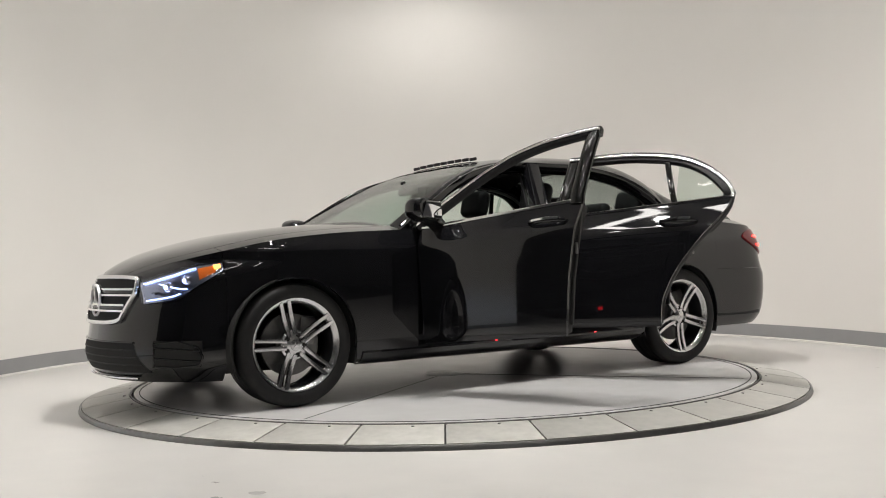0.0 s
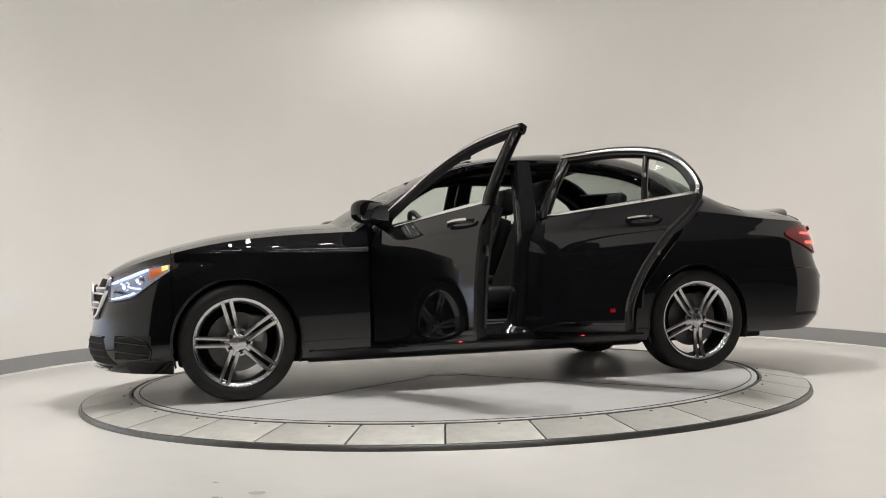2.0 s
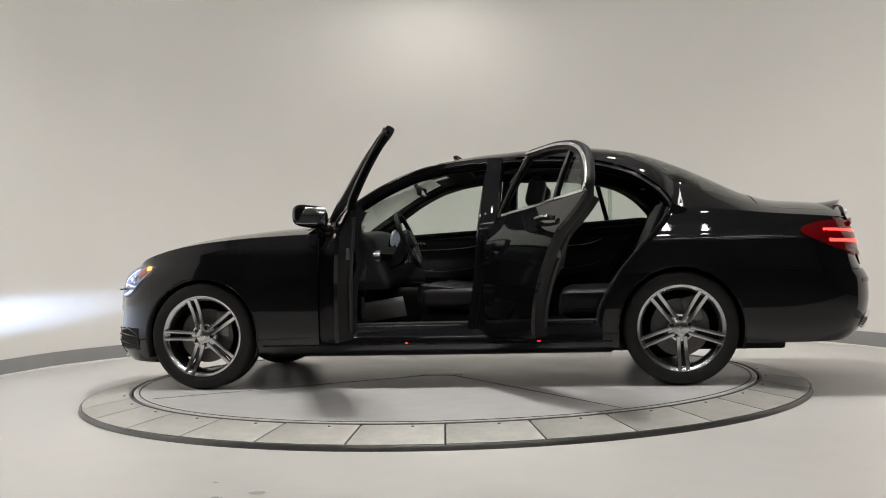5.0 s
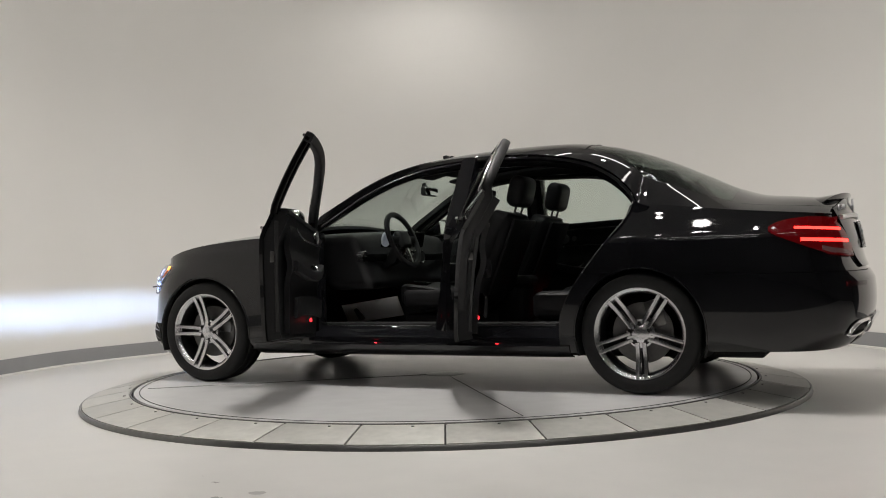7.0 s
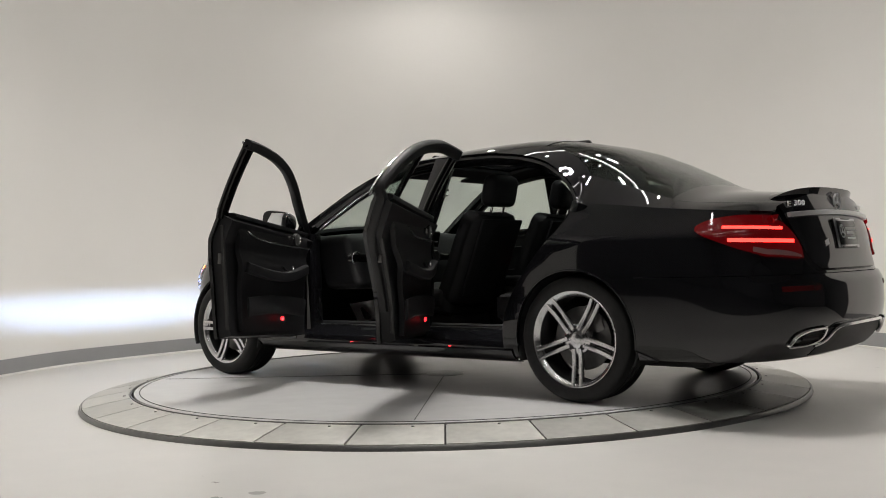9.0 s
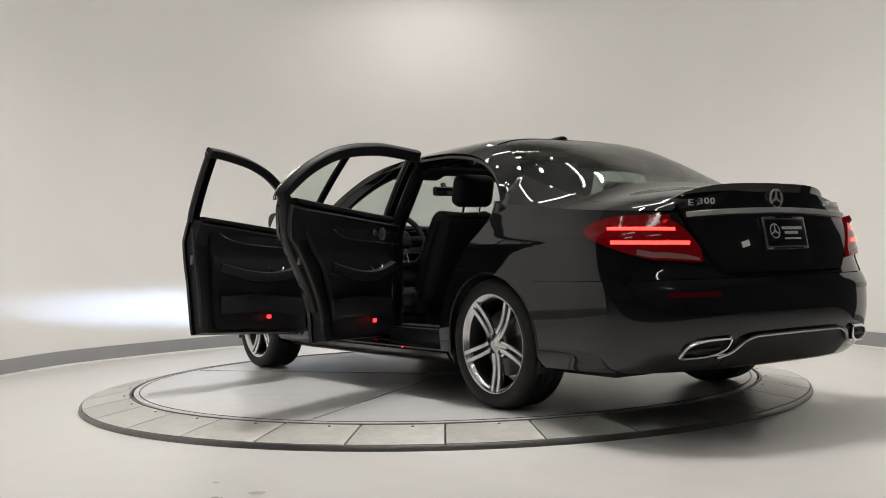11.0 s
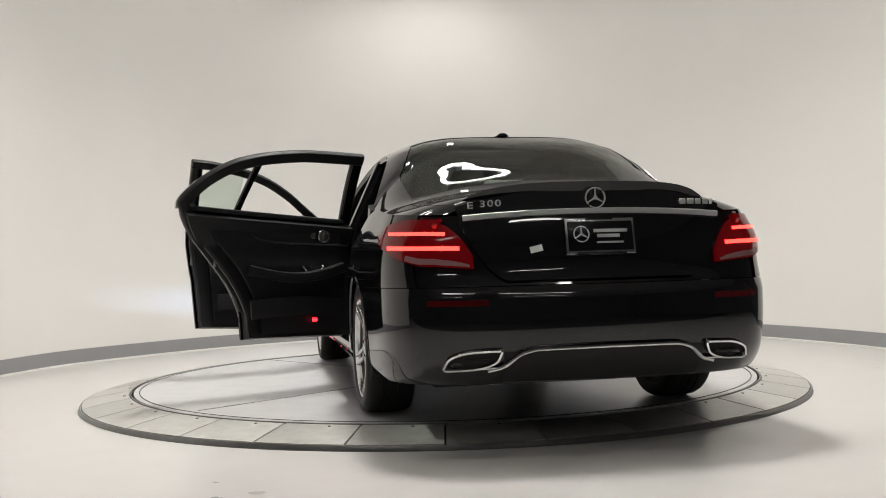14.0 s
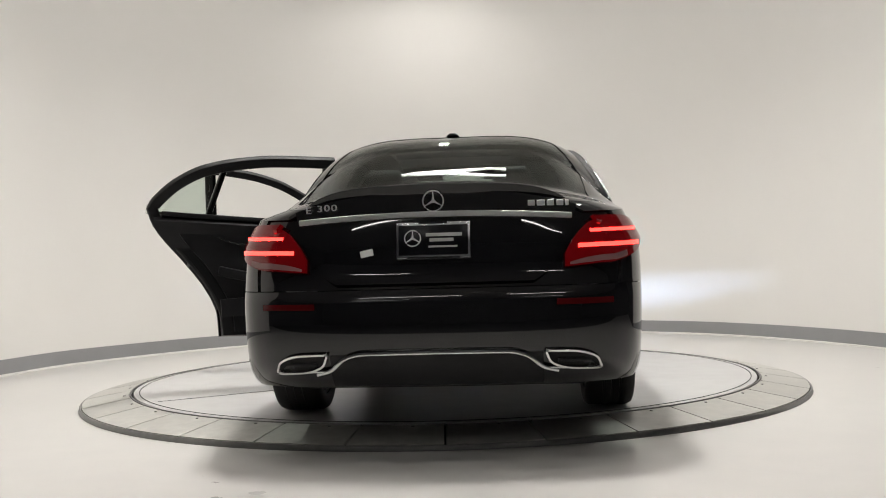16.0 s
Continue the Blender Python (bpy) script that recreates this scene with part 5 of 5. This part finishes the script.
    for y, z, w, h in ((-0.045, 0.022, 0.15, 0.014), (-0.035, 0.0, 0.10, 0.014), (-0.04, -0.028, 0.12, 0.008)):
        put(part("lettering_bar", block((0.004, w, h), 0.001, 1), PLATE_GREY, frame_), -0.010, y, z)
    for z, w in ((0.073, 0.12), (-0.073, 0.22)):
        put(part("frame_lettering_bar", block((0.004, w, 0.007), 0.001, 1), PLATE_BLACK, frame_), -0.008, 0, z)
    put(part("paper_tag", block((0.003, 0.055, 0.028), 0.001, 1), PAPER, car, "small white paper tag"), tail_at(0.28, 0.81) - 0.008, 0.28, 0.805, -12, 8, 0)
    # spoiler lip
    P = []
    for y in np.linspace(-0.60, 0.60, 41):
        zl = 1.090 - 0.018 * (abs(y) / 0.60) ** 2 - 0.082 * (abs(y) / 0.60) ** 6
        xe = -2.535 + 0.16 * (abs(y) / 0.60) ** 3
        P.append([(xe + 0.16, y, zl - 0.018), (xe + 0.08, y, zl - 0.012), (xe + 0.02, y, zl - 0.003), (xe, y, zl), (xe + 0.004, y, zl - 0.014), (xe + 0.012, y, zl - 0.04), (xe + 0.05, y, zl - 0.06)])
    sheet("boot_spoiler", P, 0.008, PAINT, car, ref=(-2.35, 0, 1.0))
    # roof antenna
    def fin_shape(c):
        k = (c.z + 0.009) / 0.018
        return (c.x * (1 - 0.55 * k) - 0.035 * k, c.y * (1 - 0.6 * k), c.z)
    put(part("roof_antenna", block((0.14, 0.08, 0.018), 0.006, 3, fin_shape), GLOSS, car), -0.98, 0, float(top(-0.98)) + 0.008)
    # wind deflector of the glass roof
    for k in range(9):
        y = -0.36 + 0.09 * k
        X = -0.10
        put(part("deflector_clip", block((0.03, 0.05, 0.022), 0.006, 2), PLASTIC, car), X, y, upper(X, y / 0.62)[2] + 0.022, 0, 10, 0)
    sweep("wind_deflector", [(-0.10, y, upper(-0.10, y / 0.62)[2] - 0.004) for y in np.linspace(-0.42, 0.42, 20)], 0.015, 0.02, PLASTIC, car)
REVERSE = mat("reverse_lens", (0.22, 0.12, 0.12), 0.15, spec=0.4)
rear_details()

# ---- lamps of the bay and hall ----
def downlight(x, y, power, angle=110, face=DIMLIGHT):
    v, f = lathe([(0.0, -0.012), (0.075, -0.012)], 24)
    body_v, body_f = lathe([(0.075, -0.014), (0.085, -0.020), (0.10, -0.006), (0.10, 0.0)], 24)
    ob = link_mesh("downlight", body_v, body_f, FITTING)
    tagged(ob, "round recessed ceiling downlight, lit", "ceiling light", group="ceiling downlights")
    link_mesh("lamp_face", v, f, face, ob)
    put(ob, x, y, CEILING)
    if power:
        spot_lamp((x, y, CEILING - 0.03), (x, y, 0), power, 0.09, angle)
for k in range(8):
    a = math.radians(22.5 + 45 * k)
    downlight(0.30 * math.cos(a), -0.9 + 0.30 * math.sin(a), 162, 122, LIGHT)

for x, y in ((-2.9, 0.4), (2.9, 0.4), (-2.2, 2.2), (2.2, 2.2)):
    downlight(x, y, 14 if x < 0 else 24, 130)
for k in range(6):
    downlight(-2.0 + 0.8 * k, -4.2, 14, 150)

for x, y in ((-1.3, -1.9), (1.3, -1.9), (-1.5, 0.5), (1.5, 0.5), (0.0, -3.0), (0.0, 1.0), (-2.4, -2.4), (2.4, -2.4)):
    downlight(x, y, 2, 122, LIGHT)

def wall_spot(x, y, z, power):
    """A spot on a stem, washing the back of the bay from above."""
    v, f = lathe([(0.0, 0.10), (0.05, 0.10), (0.065, 0.06), (0.07, 0.0), (0.062, 0.0), (0.058, 0.02)], 24)
    ob = link_mesh("stem_spot", v, f, FITTING)
    tagged(ob, "white ceiling spot on a long stem, lit", "spot light")
    put(part("stem", block((0.02, 0.02, CEILING - z - 0.09), 0.004, 1), FITTING, ob), 0, 0, 0.09 + (CEILING - z - 0.09) / 2)
    v, f = lathe([(0.0, 0.012), (0.058, 0.012)], 20)
    link_mesh("lamp_face", v, f, DIMLIGHT, ob)
    put(ob, x, y, z)
    spot_lamp((x, y, z - 0.02), (x, y + 0.25, 0), power, 0.06, 160, 0.9)
wall_spot(0.0, 3.5, 4.2, 62)

def hexagon_light():
    """Six bright bars in a hexagon over the turntable."""
    side, z = 2.5, CEILING - 0.08
    hub = new("hexagon_light")
    tagged(hub, "large hexagonal ceiling light of six lit white bars", "ceiling light")
    for k in range(6):
        a = math.radians(90 + 60 * k)
        r = side * math.sqrt(3) / 2
        bar = part("light_bar", block((side * 0.80, 0.15, 0.05), 0.012, 2), FITTING, hub)
        put(bar, r * math.cos(a), r * math.sin(a), 0, rz=math.degrees(a) + 90)
        put(part("diffuser", block((side * 0.80 - 0.03, 0.12, 0.02), 0.005, 2), BARLAMP, bar), 0, 0, -0.022)
    put(hub, 0, -0.2, z)
hexagon_light()

def strip(x, y, rz, length):
    bm = block((length, 0.14, 0.05), 0.01, 2)
    ob = part("strip_light", bm, FITTING)
    tagged(ob, "long white fluorescent strip light, lit", "strip light", group="hall strip lights")
    put(part("tube", block((length - 0.04, 0.11, 0.02), 0.005, 2), TUBE, ob), 0, 0, -0.03)
    put(ob, x, y, CEILING - 0.05, rz=rz)
strip(-1.5, -6.5, 0, 2.4)
strip(2.0, -6.5, 0, 2.4)
strip(-3.0, -9.5, 0, 2.4)
strip(3.0, -9.5, 0, 2.4)

# ---- what moves: the disc and the car on it turn together ----
TURN = [(0, 213.14), (0.5, 208.82), (1, 204.54), (1.5, 200.3), (2, 196.09), (3, 187.76), (4, 179.56), (5, 171.46), (6, 163.45), (7, 155.53), (8, 147.67),
        (9, 139.87), (10, 132.11), (11, 124.38), (12, 116.67), (13, 108.97), (14, 101.25), (15, 93.52), (16, 85.75)]
OFF = pose(-0.0424, -0.1614, 0.0)
def motions():
    walk(car, [(t, pose(0, 0, 0, 0, 0, a) @ OFF) for t, a in TURN])
    walk(disc, [(t, pose(0, 0, 0, 0, 0, a)) for t, a in TURN])
motions()
